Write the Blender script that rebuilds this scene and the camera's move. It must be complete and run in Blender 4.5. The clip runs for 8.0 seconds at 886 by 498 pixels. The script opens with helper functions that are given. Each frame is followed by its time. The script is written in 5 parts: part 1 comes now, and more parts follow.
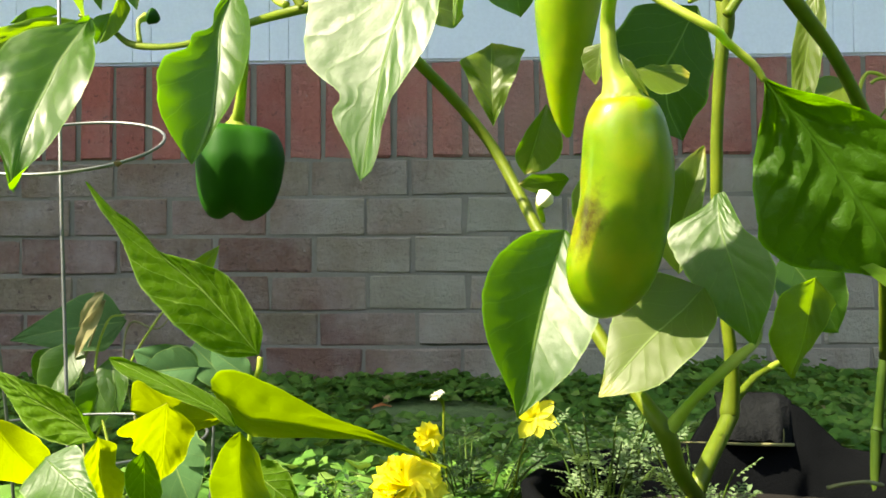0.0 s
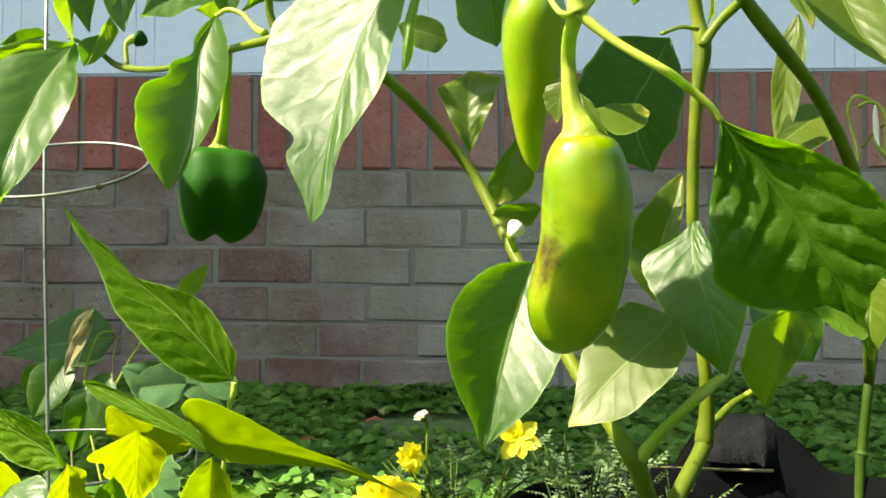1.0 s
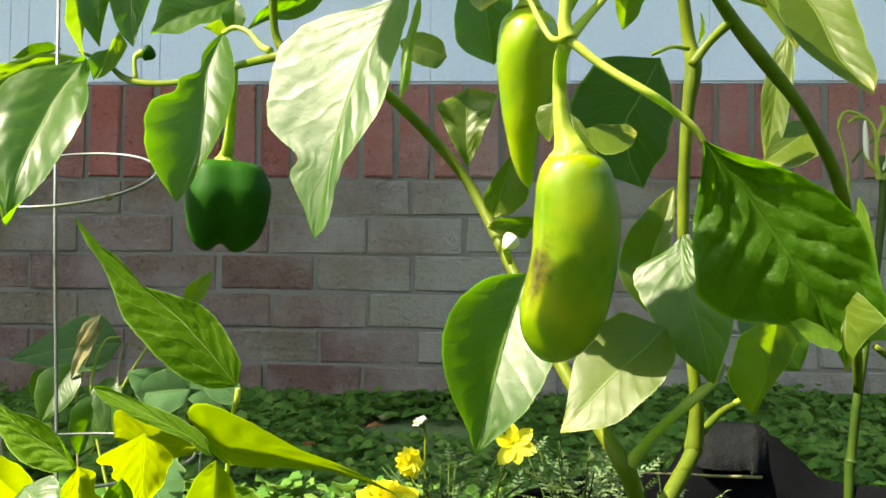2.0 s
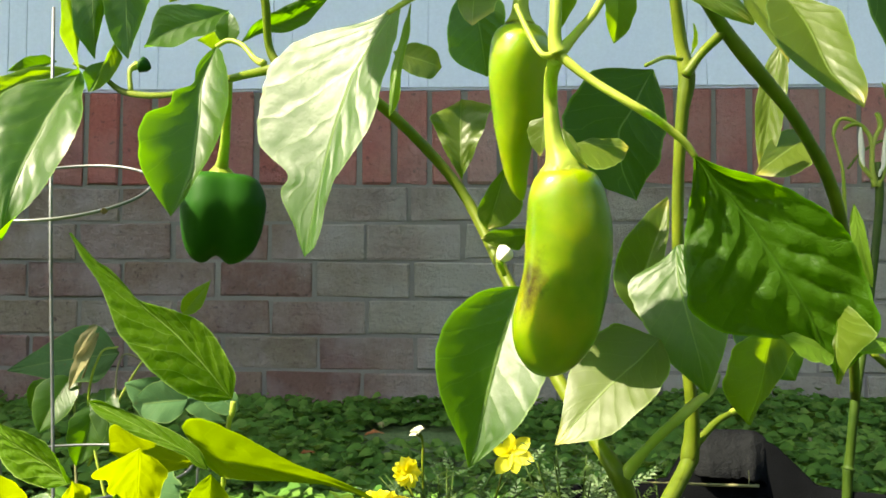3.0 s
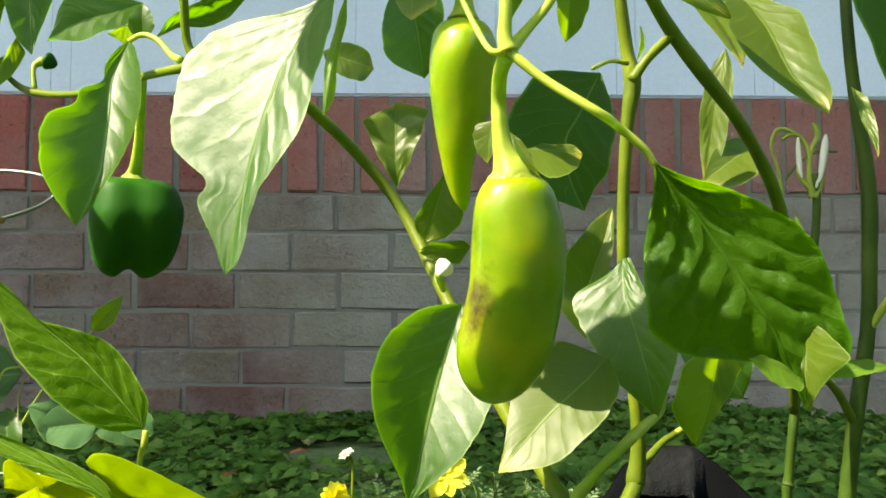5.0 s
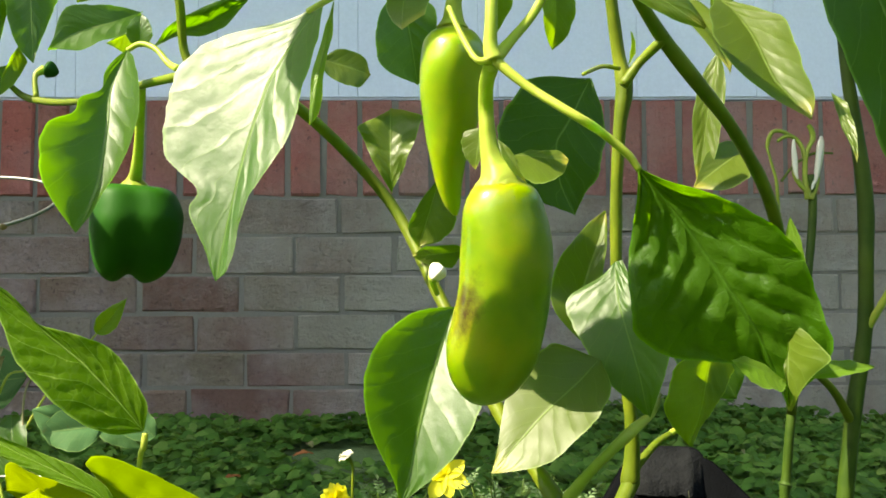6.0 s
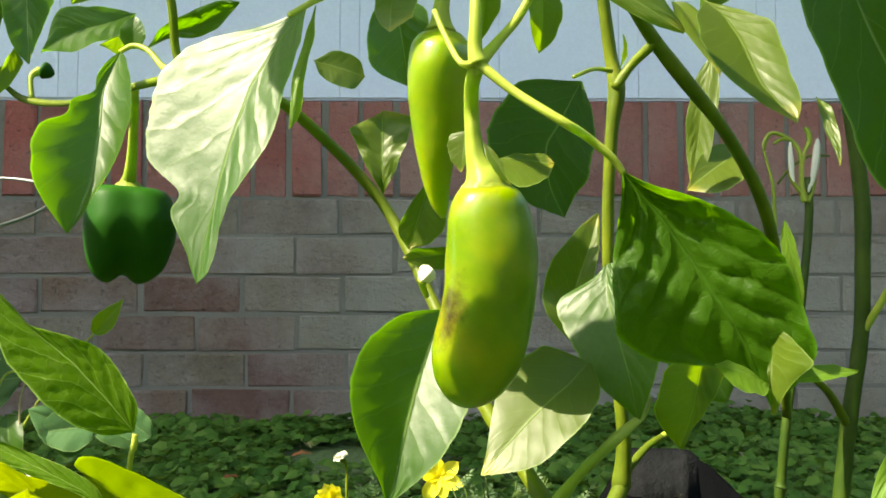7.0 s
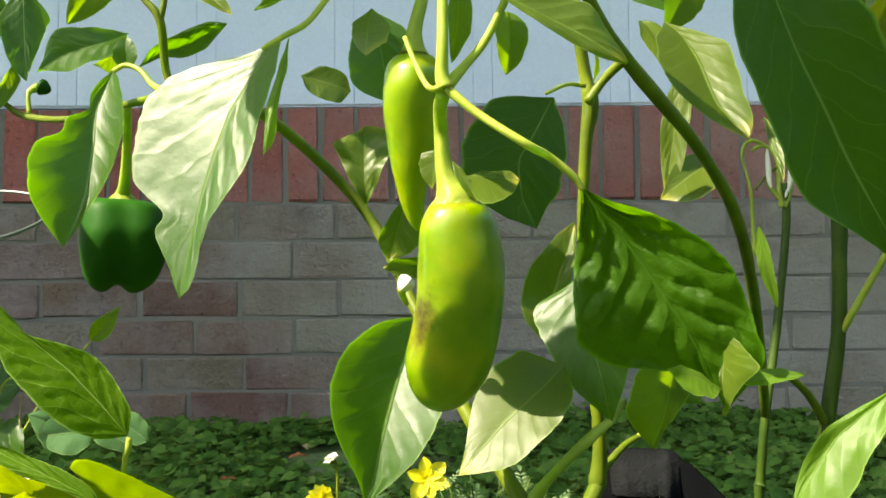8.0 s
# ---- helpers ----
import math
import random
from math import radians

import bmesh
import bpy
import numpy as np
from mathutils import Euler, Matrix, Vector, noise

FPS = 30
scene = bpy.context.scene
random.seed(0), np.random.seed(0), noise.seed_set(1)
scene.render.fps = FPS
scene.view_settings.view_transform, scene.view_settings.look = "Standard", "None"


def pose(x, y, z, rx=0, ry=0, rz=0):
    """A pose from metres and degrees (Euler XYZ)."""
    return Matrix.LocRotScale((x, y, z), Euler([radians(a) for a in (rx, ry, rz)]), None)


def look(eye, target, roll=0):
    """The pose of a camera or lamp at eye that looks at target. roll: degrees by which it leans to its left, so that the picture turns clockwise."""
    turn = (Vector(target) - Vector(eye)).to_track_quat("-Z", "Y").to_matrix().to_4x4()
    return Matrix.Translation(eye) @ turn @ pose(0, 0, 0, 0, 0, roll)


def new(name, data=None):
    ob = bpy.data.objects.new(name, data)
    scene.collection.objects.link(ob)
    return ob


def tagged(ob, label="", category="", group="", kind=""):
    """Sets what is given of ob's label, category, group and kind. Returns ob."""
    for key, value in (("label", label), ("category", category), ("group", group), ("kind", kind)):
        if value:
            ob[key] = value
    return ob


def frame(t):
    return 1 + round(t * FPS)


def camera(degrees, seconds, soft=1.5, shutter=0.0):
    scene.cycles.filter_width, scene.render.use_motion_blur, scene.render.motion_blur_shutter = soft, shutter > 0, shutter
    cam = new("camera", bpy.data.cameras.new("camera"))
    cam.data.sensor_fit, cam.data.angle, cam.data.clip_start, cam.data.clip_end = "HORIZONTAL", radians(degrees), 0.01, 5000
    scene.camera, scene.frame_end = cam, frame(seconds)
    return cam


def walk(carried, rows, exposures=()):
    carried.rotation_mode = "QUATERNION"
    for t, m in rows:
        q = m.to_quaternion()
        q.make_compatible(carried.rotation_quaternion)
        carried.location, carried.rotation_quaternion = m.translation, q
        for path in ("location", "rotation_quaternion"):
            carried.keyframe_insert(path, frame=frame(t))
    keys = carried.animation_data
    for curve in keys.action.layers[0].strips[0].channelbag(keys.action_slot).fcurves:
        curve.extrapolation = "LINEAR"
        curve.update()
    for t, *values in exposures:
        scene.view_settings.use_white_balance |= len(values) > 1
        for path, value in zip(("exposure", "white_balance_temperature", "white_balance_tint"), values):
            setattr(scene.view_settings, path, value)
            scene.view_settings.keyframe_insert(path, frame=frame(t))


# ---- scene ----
cam = camera(50.9, 8.0, soft=1.65)
PATH = [
    (0, (0.14, -1.889, 0.223), (0.064, 0.108, 0.285), -0.3),
    (0.5, (0.153, -1.891, 0.227), (0.061, 0.105, 0.296), -0.0),
    (1, (0.163, -1.893, 0.237), (0.065, 0.104, 0.31), 0.2),
    (2.5, (0.167, -1.919, 0.241), (0.064, 0.076, 0.333), 0.6),
    (3, (0.171, -1.914, 0.245), (0.067, 0.081, 0.339), 0.2),
    (3.5, (0.184, -1.881, 0.246), (0.13, 0.116, 0.346), 0.0),
    (4, (0.178, -1.864, 0.243), (0.227, 0.132, 0.349), 0.2),
    (4.5, (0.163, -1.868, 0.249), (0.223, 0.128, 0.359), 0.1),
    (6, (0.171, -1.881, 0.251), (0.213, 0.115, 0.367), -0.3),
    (6.5, (0.179, -1.885, 0.255), (0.211, 0.112, 0.372), -0.1),
    (7, (0.18, -1.882, 0.252), (0.211, 0.115, 0.369), -0.1),
    (7.5, (0.179, -1.888, 0.256), (0.21, 0.108, 0.377), -0.3),
    (8, (0.194, -1.908, 0.256), (0.221, 0.088, 0.375), -0.5),
]
walk(cam, [(t, look(eye, target, roll)) for t, eye, target, roll in PATH], [(0.0, 2.18), (4.5, 2.19), (7.0, 2.10), (8.0, 2.09)])

# ---- world, sun, exposure ----
SUN = Vector((-0.60, -0.32, 0.73)).normalized()      # direction to the sun
scene.view_settings.use_white_balance = True
scene.view_settings.white_balance_temperature, scene.view_settings.white_balance_tint = 7400, 7
world = bpy.data.worlds.new("sky")
scene.world = world
world.use_nodes = True
wt = world.node_tree
sky = wt.nodes.new("ShaderNodeTexSky")
sky.sky_type, sky.sun_disc = "NISHITA", False
sky.sun_elevation = math.asin(SUN.z)
sky.sun_rotation = math.atan2(SUN.x, SUN.y)
sky.air_density, sky.dust_density = 1.0, 1.5
wt.links.new(sky.outputs[0], wt.nodes["Background"].inputs[0])
wt.nodes["Background"].inputs[1].default_value = 0.15
sun = new("sun", bpy.data.lights.new("sun", "SUN"))
sun.data.energy, sun.data.angle, sun.data.color = 4.7, radians(0.55), (1.0, 0.932, 0.785)
sun.matrix_world = look(SUN * 20, (0, 0, 0))


PLANT = Vector((0.30, -1.27, 0.03))      # foot of the main pepper plant


# ---- materials ----
def material(name):
    m = bpy.data.materials.new(name)
    m.use_nodes = True
    return m, m.node_tree, m.node_tree.nodes["Principled BSDF"]


def node(nt, kind, **values):
    n = nt.nodes.new(kind)
    for key, value in values.items():
        n.inputs[key.replace("_", " ")].default_value = value
    return n


def math_node(nt, op, a, b=None, c=None):
    n = nt.nodes.new("ShaderNodeMath")
    n.operation = op
    for i, v in enumerate((a, b, c)):
        if v is None:
            continue
        if isinstance(v, (int, float)):
            n.inputs[i].default_value = v
        else:
            nt.links.new(v, n.inputs[i])
    return n.outputs[0]


def ramp(nt, source, stops):
    n = nt.nodes.new("ShaderNodeValToRGB")
    els = n.color_ramp.elements
    while len(els) < len(stops):
        els.new(0.5)
    for e, (p, col) in zip(els, stops):
        e.position, e.color = p, (*col, 1)
    nt.links.new(source, n.inputs[0])
    return n.outputs[0]


def mix(nt, fac, a, b, kind="MIX"):
    n = nt.nodes.new("ShaderNodeMix")
    n.data_type, n.blend_type = "RGBA", kind
    for i, v in ((0, fac), (6, a), (7, b)):
        if isinstance(v, (int, float)):
            n.inputs[i].default_value = v
        elif isinstance(v, tuple):
            n.inputs[i].default_value = (*v, 1)
        else:
            nt.links.new(v, n.inputs[i])
    return n.outputs[2]


def noise_tex(nt, scale, detail=4.0, rough=0.55, coord=None):
    n = node(nt, "ShaderNodeTexNoise", Scale=scale, Detail=detail, Roughness=rough)
    if coord is None:
        coord = nt.nodes.new("ShaderNodeTexCoord").outputs["Object"]
    nt.links.new(coord, n.inputs["Vector"])
    return n.outputs["Fac"]


def bump(nt, height, strength, distance, bsdf, into=None):
    n = node(nt, "ShaderNodeBump", Strength=strength, Distance=distance)
    nt.links.new(height, n.inputs["Height"])
    nt.links.new(n.outputs[0], bsdf.inputs["Normal"])
    if into:
        nt.links.new(n.outputs[0], into.inputs["Normal"])
    return n


def leaf_material(name, top, glow, share=0.45, rough=0.38, veins=7.0, vein_tint=(0.20, 0.28, 0.09), relief=0.0007, spots=0.0, gloss=0.8, netting=0.05, cells=210, ripe=0.0, rib=1.5):
    """A leaf blade: waxy skin, light let through, midrib and side veins by the blade's own map."""
    m, nt, bsdf = material(name)
    uv = nt.nodes.new("ShaderNodeUVMap").outputs[0]
    sep = nt.nodes.new("ShaderNodeSeparateXYZ")
    nt.links.new(uv, sep.inputs[0])
    u = math_node(nt, "ABSOLUTE", math_node(nt, "MULTIPLY_ADD", sep.outputs[0], 2.0, -1.0))
    grain = noise_tex(nt, 60, 5)
    wob = math_node(nt, "MULTIPLY_ADD", noise_tex(nt, 26, 3), 1.5, -0.75)
    phase = math_node(nt, "ADD", math_node(nt, "SUBTRACT", math_node(nt, "MULTIPLY", sep.outputs[1], veins),
                                         math_node(nt, "MULTIPLY", math_node(nt, "POWER", u, 0.8), 2.0)), wob)
    side = math_node(nt, "PINGPONG", phase, 0.5)
    line = math_node(nt, "SMOOTH_MIN", math_node(nt, "DIVIDE", side, 0.028), 1.0, 0.2)
    mid = math_node(nt, "SMOOTH_MIN", math_node(nt, "DIVIDE", u, 0.030), 1.0, 0.2)
    vein = math_node(nt, "SUBTRACT", 1.0, math_node(nt, "MULTIPLY", mid, math_node(nt, "MULTIPLY_ADD", line, 0.38, 0.62)))
    vo = nt.nodes.new("ShaderNodeTexVoronoi")
    vo.feature = "DISTANCE_TO_EDGE"
    vo.inputs["Scale"].default_value = cells
    bend = nt.nodes.new("ShaderNodeTexNoise")
    bend.inputs["Scale"].default_value = 90
    here = nt.nodes.new("ShaderNodeTexCoord").outputs["Object"]
    nt.links.new(here, bend.inputs["Vector"])
    push = nt.nodes.new("ShaderNodeVectorMath")
    push.operation = "MULTIPLY_ADD"
    nt.links.new(bend.outputs["Color"], push.inputs[0])
    push.inputs[1].default_value = (0.012, 0.012, 0.012)
    nt.links.new(here, push.inputs[2])
    nt.links.new(push.outputs[0], vo.inputs["Vector"])
    net = math_node(nt, "SMOOTH_MIN", math_node(nt, "DIVIDE", vo.outputs["Distance"], 0.12), 1.0, 0.3)
    rand = nt.nodes.new("ShaderNodeObjectInfo").outputs["Random"]
    dark = tuple(c * 0.62 for c in top)
    col = mix(nt, grain, dark, tuple(min(1, c * 1.3) for c in top))
    blot = noise_tex(nt, 18, 3)
    col = mix(nt, math_node(nt, "MULTIPLY", blot, 0.35), col, (top[0] * 1.9, top[1] * 1.25, top[2]))
    col = mix(nt, math_node(nt, "MULTIPLY", rand, 0.25), col, (top[0] * 1.5, top[1] * 1.2, top[2] * 0.8))
    col = mix(nt, math_node(nt, "MULTIPLY", vein, 0.70), col, vein_tint)
    col = mix(nt, math_node(nt, "MULTIPLY", math_node(nt, "SUBTRACT", 1.0, net), min(1.0, netting)), col, vein_tint)
    # bright light through the thin edge, put into a paler rim colour
    rim = math_node(nt, "SMOOTH_MAX", math_node(nt, "MULTIPLY_ADD", u, 18.0, -17.0), 0.0, 0.1)
    col = mix(nt, math_node(nt, "MULTIPLY", rim, 0.6), col, vein_tint)
    if spots:
        sp = ramp(nt, noise_tex(nt, 90, 2), [(0.0, (0, 0, 0)), (0.70, (0, 0, 0)), (0.76, (1, 1, 1))])
        col = mix(nt, math_node(nt, "MULTIPLY", sp, spots), col, (0.12, 0.07, 0.02))
    if ripe:
        old = ramp(nt, math_node(nt, "ADD", sep.outputs[1], math_node(nt, "MULTIPLY_ADD", blot, 0.16, -0.08)), [(0.86, (0, 0, 0)), (0.98, (1, 1, 1))])
        col = mix(nt, math_node(nt, "MULTIPLY", old, ripe), col, (0.42, 0.36, 0.05))
    nt.links.new(col, bsdf.inputs["Base Color"])
    bsdf.inputs["Specular IOR Level"].default_value = 0.05
    bsdf.inputs["Coat Roughness"].default_value = 0.42
    nt.links.new(math_node(nt, "MULTIPLY_ADD", vein, -0.6 * gloss, gloss), bsdf.inputs["Coat Weight"])
    rg = math_node(nt, "MULTIPLY_ADD", grain, 0.25, rough - 0.1)
    nt.links.new(rg, bsdf.inputs["Roughness"])
    tr = nt.nodes.new("ShaderNodeBsdfTranslucent")
    tcol = mix(nt, math_node(nt, "MULTIPLY", grain, 0.6), glow, tuple(c * 0.6 for c in glow))
    tcol = mix(nt, math_node(nt, "MULTIPLY", blot, 0.45), tcol, (glow[0] * 0.55, glow[1] * 0.7, glow[2]))
    tcol = mix(nt, math_node(nt, "MULTIPLY", math_node(nt, "SUBTRACT", 1.0, net), netting * 0.8), tcol, tuple(min(1, c * 1.35) for c in glow))
    tcol = mix(nt, math_node(nt, "MULTIPLY", vein, 0.55), tcol, tuple(min(1, c * rib) for c in glow))
    tcol = mix(nt, math_node(nt, "MULTIPLY", rim, 0.8), tcol, tuple(min(1, c * 1.9) for c in glow))
    nt.links.new(tcol, tr.inputs["Color"])
    sh = nt.nodes.new("ShaderNodeMixShader")
    sh.inputs[0].default_value = share
    nt.links.new(bsdf.outputs[0], sh.inputs[1])
    nt.links.new(tr.outputs[0], sh.inputs[2])
    nt.links.new(sh.outputs[0], nt.nodes["Material Output"].inputs["Surface"])
    h = math_node(nt, "ADD", math_node(nt, "MULTIPLY", math_node(nt, "SMOOTH_MIN", side, 0.16, 0.15), 1.1), math_node(nt, "MULTIPLY", noise_tex(nt, 170, 6, 0.65), 0.30))
    h = math_node(nt, "ADD", h, math_node(nt, "ADD", math_node(nt, "MULTIPLY", mid, 0.4), math_node(nt, "MULTIPLY", net, netting)))
    skin = bump(nt, h, 0.6, relief, bsdf, tr)
    nt.links.new(skin.outputs[0], bsdf.inputs["Coat Normal"])
    return m


def skin_material(name, stops, rough=0.25, scale=14, blemish=None, sub=0.0, coat=0.0, spec=0.2):
    """Smooth fruit or stem skin with slow changes of tint."""
    m, nt, bsdf = material(name)
    n = noise_tex(nt, scale, 3)
    fine = noise_tex(nt, 160, 3)
    col = ramp(nt, math_node(nt, "MULTIPLY_ADD", fine, 0.12, math_node(nt, "SUBTRACT", n, 0.06)), stops)
    if blemish:
        centre, radius, tint = blemish
        co = nt.nodes.new("ShaderNodeTexCoord").outputs["Object"]
        mp = nt.nodes.new("ShaderNodeMapping")
        mp.vector_type = "TEXTURE"
        mp.inputs["Location"].default_value = centre
        mp.inputs["Rotation"].default_value = (0, radians(24), 0)
        mp.inputs["Scale"].default_value = radius
        nt.links.new(co, mp.inputs[0])
        ln = nt.nodes.new("ShaderNodeVectorMath")
        ln.operation = "LENGTH"
        nt.links.new(mp.outputs[0], ln.inputs[0])
        d = math_node(nt, "ADD", ln.outputs["Value"], math_node(nt, "MULTIPLY_ADD", noise_tex(nt, 110, 6, 0.7), 1.6, -0.8))
        mask = ramp(nt, d, [(0.25, (1, 1, 1)), (0.95, (0, 0, 0))])
        col = mix(nt, mask, col, tint)
    nt.links.new(col, bsdf.inputs["Base Color"])
    nt.links.new(math_node(nt, "MULTIPLY_ADD", fine, 0.12, rough), bsdf.inputs["Roughness"])
    bsdf.inputs["Specular IOR Level"].default_value = spec
    bsdf.inputs["Coat Weight"].default_value, bsdf.inputs["Coat Roughness"].default_value = coat, 0.17
    if sub:
        bsdf.inputs["Subsurface Weight"].default_value = sub
        bsdf.inputs["Subsurface Radius"].default_value = (0.6, 1.0, 0.2)
        bsdf.inputs["Subsurface Scale"].default_value = 0.028
    bump(nt, math_node(nt, "ADD", n, math_node(nt, "MULTIPLY", fine, 0.15)), 0.35, 0.003, bsdf)
    return m


def brick_material(name, stops, wash):
    m, nt, bsdf = material(name)
    info = nt.nodes.new("ShaderNodeObjectInfo")
    co = nt.nodes.new("ShaderNodeTexCoord").outputs["Object"]
    shift = nt.nodes.new("ShaderNodeVectorMath")
    shift.operation = "MULTIPLY_ADD"
    nt.links.new(info.outputs["Random"], shift.inputs[0])
    shift.inputs[1].default_value = (7, 5, 3)
    nt.links.new(co, shift.inputs[2])
    coarse = noise_tex(nt, 9, 4, 0.6, shift.outputs[0])
    fine = noise_tex(nt, 120, 6, 0.7, shift.outputs[0])
    pick = math_node(nt, "MULTIPLY_ADD", coarse, 0.35, math_node(nt, "MULTIPLY", info.outputs["Random"], 0.75))
    col = ramp(nt, pick, stops)
    col = mix(nt, math_node(nt, "MULTIPLY", fine, 0.7), col, tuple(c * 0.4 for c in stops[0][1]))
    pits = ramp(nt, noise_tex(nt, 75, 3, 0.6, shift.outputs[0]), [(0.30, (1, 1, 1)), (0.38, (0, 0, 0))])
    col = mix(nt, math_node(nt, "MULTIPLY", pits, 0.7), col, tuple(c * 0.3 for c in stops[0][1]))
    pale = ramp(nt, noise_tex(nt, 5, 5, 0.65, shift.outputs[0]), [(0.42, (0, 0, 0)), (0.75, (1, 1, 1))])
    col = mix(nt, math_node(nt, "MULTIPLY", pale, wash), col, (0.34, 0.30, 0.29))
    where = nt.nodes.new("ShaderNodeNewGeometry").outputs["Position"]
    along = nt.nodes.new("ShaderNodeSeparateXYZ")
    nt.links.new(where, along.inputs[0])
    older = math_node(nt, "MINIMUM", math_node(nt, "MAXIMUM", math_node(nt, "MULTIPLY_ADD", along.outputs[0], 0.55, 0.05), -0.26), 0.08)
    worn = ramp(nt, math_node(nt, "ADD", noise_tex(nt, 2.3, 5, 0.6, where), older), [(0.40, (0, 0, 0)), (0.62, (1, 1, 1))])
    col = mix(nt, math_node(nt, "MULTIPLY", worn, wash * 0.9), col, (0.345, 0.335, 0.275))
    soot = ramp(nt, noise_tex(nt, 3.1, 6, 0.7, where), [(0.30, (1, 1, 1)), (0.46, (0, 0, 0))])
    col = mix(nt, math_node(nt, "MULTIPLY", soot, 0.6), col, tuple(c * 0.45 for c in stops[0][1]))
    chip = ramp(nt, noise_tex(nt, 55, 5, 0.75, where), [(0.66, (0, 0, 0)), (0.72, (1, 1, 1))])
    col = mix(nt, math_node(nt, "MULTIPLY", chip, 0.5), col, (0.4, 0.38, 0.35))
    nt.links.new(col, bsdf.inputs["Base Color"])
    bsdf.inputs["Roughness"].default_value = 0.9
    bump(nt, math_node(nt, "ADD", fine, math_node(nt, "MULTIPLY", noise_tex(nt, 35, 5, 0.7, where), 1.8)), 1.0, 0.005, bsdf)
    return m


def plain_material(name, a, b, scale, rough=0.8, relief=0.002, fine=150, metal=0.0, spec=0.5):
    m, nt, bsdf = material(name)
    n1, n2 = noise_tex(nt, scale, 5), noise_tex(nt, fine, 4)
    col = mix(nt, n1, a, b)
    col = mix(nt, math_node(nt, "MULTIPLY", n2, 0.35), col, tuple(c * 0.55 for c in a))
    nt.links.new(col, bsdf.inputs["Base Color"])
    bsdf.inputs["Roughness"].default_value = rough
    bsdf.inputs["Metallic"].default_value, bsdf.inputs["Specular IOR Level"].default_value = metal, spec
    bump(nt, math_node(nt, "ADD", n1, n2), 0.6, relief, bsdf)
    return m


def stuff_leaf_material(name, stops, glow, share=0.35, rough=0.5):
    """Tiny leaves in a joined mesh, varied island by island."""
    m, nt, bsdf = material(name)
    r = nt.nodes.new("ShaderNodeNewGeometry").outputs["Random Per Island"]
    col = ramp(nt, r, stops)
    col = mix(nt, math_node(nt, "MULTIPLY", noise_tex(nt, 40, 3), 0.4), col, tuple(c * 0.5 for c in stops[0][1]))
    nt.links.new(col, bsdf.inputs["Base Color"])
    bsdf.inputs["Roughness"].default_value, bsdf.inputs["Specular IOR Level"].default_value = rough, 0.15
    tr = nt.nodes.new("ShaderNodeBsdfTranslucent")
    tr.inputs[0].default_value = (*glow, 1)
    sh = nt.nodes.new("ShaderNodeMixShader")
    sh.inputs[0].default_value = share
    nt.links.new(bsdf.outputs[0], sh.inputs[1])
    nt.links.new(tr.outputs[0], sh.inputs[2])
    nt.links.new(sh.outputs[0], nt.nodes["Material Output"].inputs["Surface"])
    return m


M_LEAF = leaf_material("pepper_leaf", (0.026, 0.078, 0.006), (0.17, 0.40, 0.003), share=0.5, rough=0.44, gloss=0.85, relief=0.0009, netting=0.02)
# pepper leaf again, with shade put into a darker, duller colour
M_LEAF_SHADED = leaf_material("shaded_pepper_leaf", (0.017, 0.054, 0.007), (0.12, 0.30, 0.003), share=0.45, rough=0.5, gloss=0.22, relief=0.0012, netting=0.02)
M_QUILT = leaf_material("quilted_pepper_leaf", (0.026, 0.076, 0.004), (0.15, 0.35, 0.002), share=0.5, rough=0.45, relief=0.0030, vein_tint=(0.06, 0.14, 0.02), veins=8.0, gloss=0.25, rib=1.15)
M_SMALL = leaf_material("small_pepper_leaf", (0.052, 0.088, 0.007), (0.18, 0.40, 0.004), rough=0.5, relief=0.0006, gloss=0.7, netting=0.02, ripe=0.55)
M_YOUNG = leaf_material("young_pepper_leaf", (0.07, 0.15, 0.016), (0.32, 0.52, 0.006), share=0.5, relief=0.0005, gloss=0.35)
M_BEAN = leaf_material("bean_leaf", (0.046, 0.110, 0.005), (0.16, 0.36, 0.003), share=0.5, rough=0.5, veins=6.0, relief=0.0030, gloss=0.0, netting=0.06, cells=150, vein_tint=(0.40, 0.52, 0.16), rib=3.2)
M_LIGHTBEAN = leaf_material("light_bean_leaf", (0.11, 0.17, 0.003), (0.30, 0.43, 0.003), share=0.5, rough=0.5, veins=6.0, relief=0.0006, gloss=0.2, netting=0.07, cells=170)
M_YELLOW = leaf_material("yellowing_backlit_leaf", (0.17, 0.21, 0.015), (0.30, 0.37, 0.004), share=0.6, rough=0.5, veins=5.0, gloss=0.1, relief=0.0008, netting=0.10)
M_PALE = leaf_material("weathered_leaf", (0.046, 0.118, 0.050), (0.08, 0.18, 0.03), share=0.35, rough=0.6, spots=0.5, gloss=0.0)
M_DRY = leaf_material("dry_leaf", (0.25, 0.26, 0.14), (0.24, 0.25, 0.11), share=0.3, rough=0.8, gloss=0.0, vein_tint=(0.3, 0.22, 0.1))
M_BROWN = leaf_material("brown_leaf", (0.28, 0.12, 0.05), (0.20, 0.09, 0.03), share=0.2, rough=0.8, gloss=0.0, vein_tint=(0.3, 0.2, 0.1))
M_STEM = skin_material("green_stem", [(0.3, (0.045, 0.072, 0.004)), (0.7, (0.110, 0.138, 0.009))], 0.4, 22, sub=0.15)
M_STALK = skin_material("pale_stalk", [(0.3, (0.15, 0.20, 0.022)), (0.7, (0.27, 0.32, 0.05))], 0.4, 30, sub=0.2)
# much darker than the green stem: its shade is put into the colour
M_STEM_SHADED = skin_material("shaded_stem", [(0.3, (0.016, 0.040, 0.003)), (0.7, (0.040, 0.070, 0.006))], 0.5, 22)
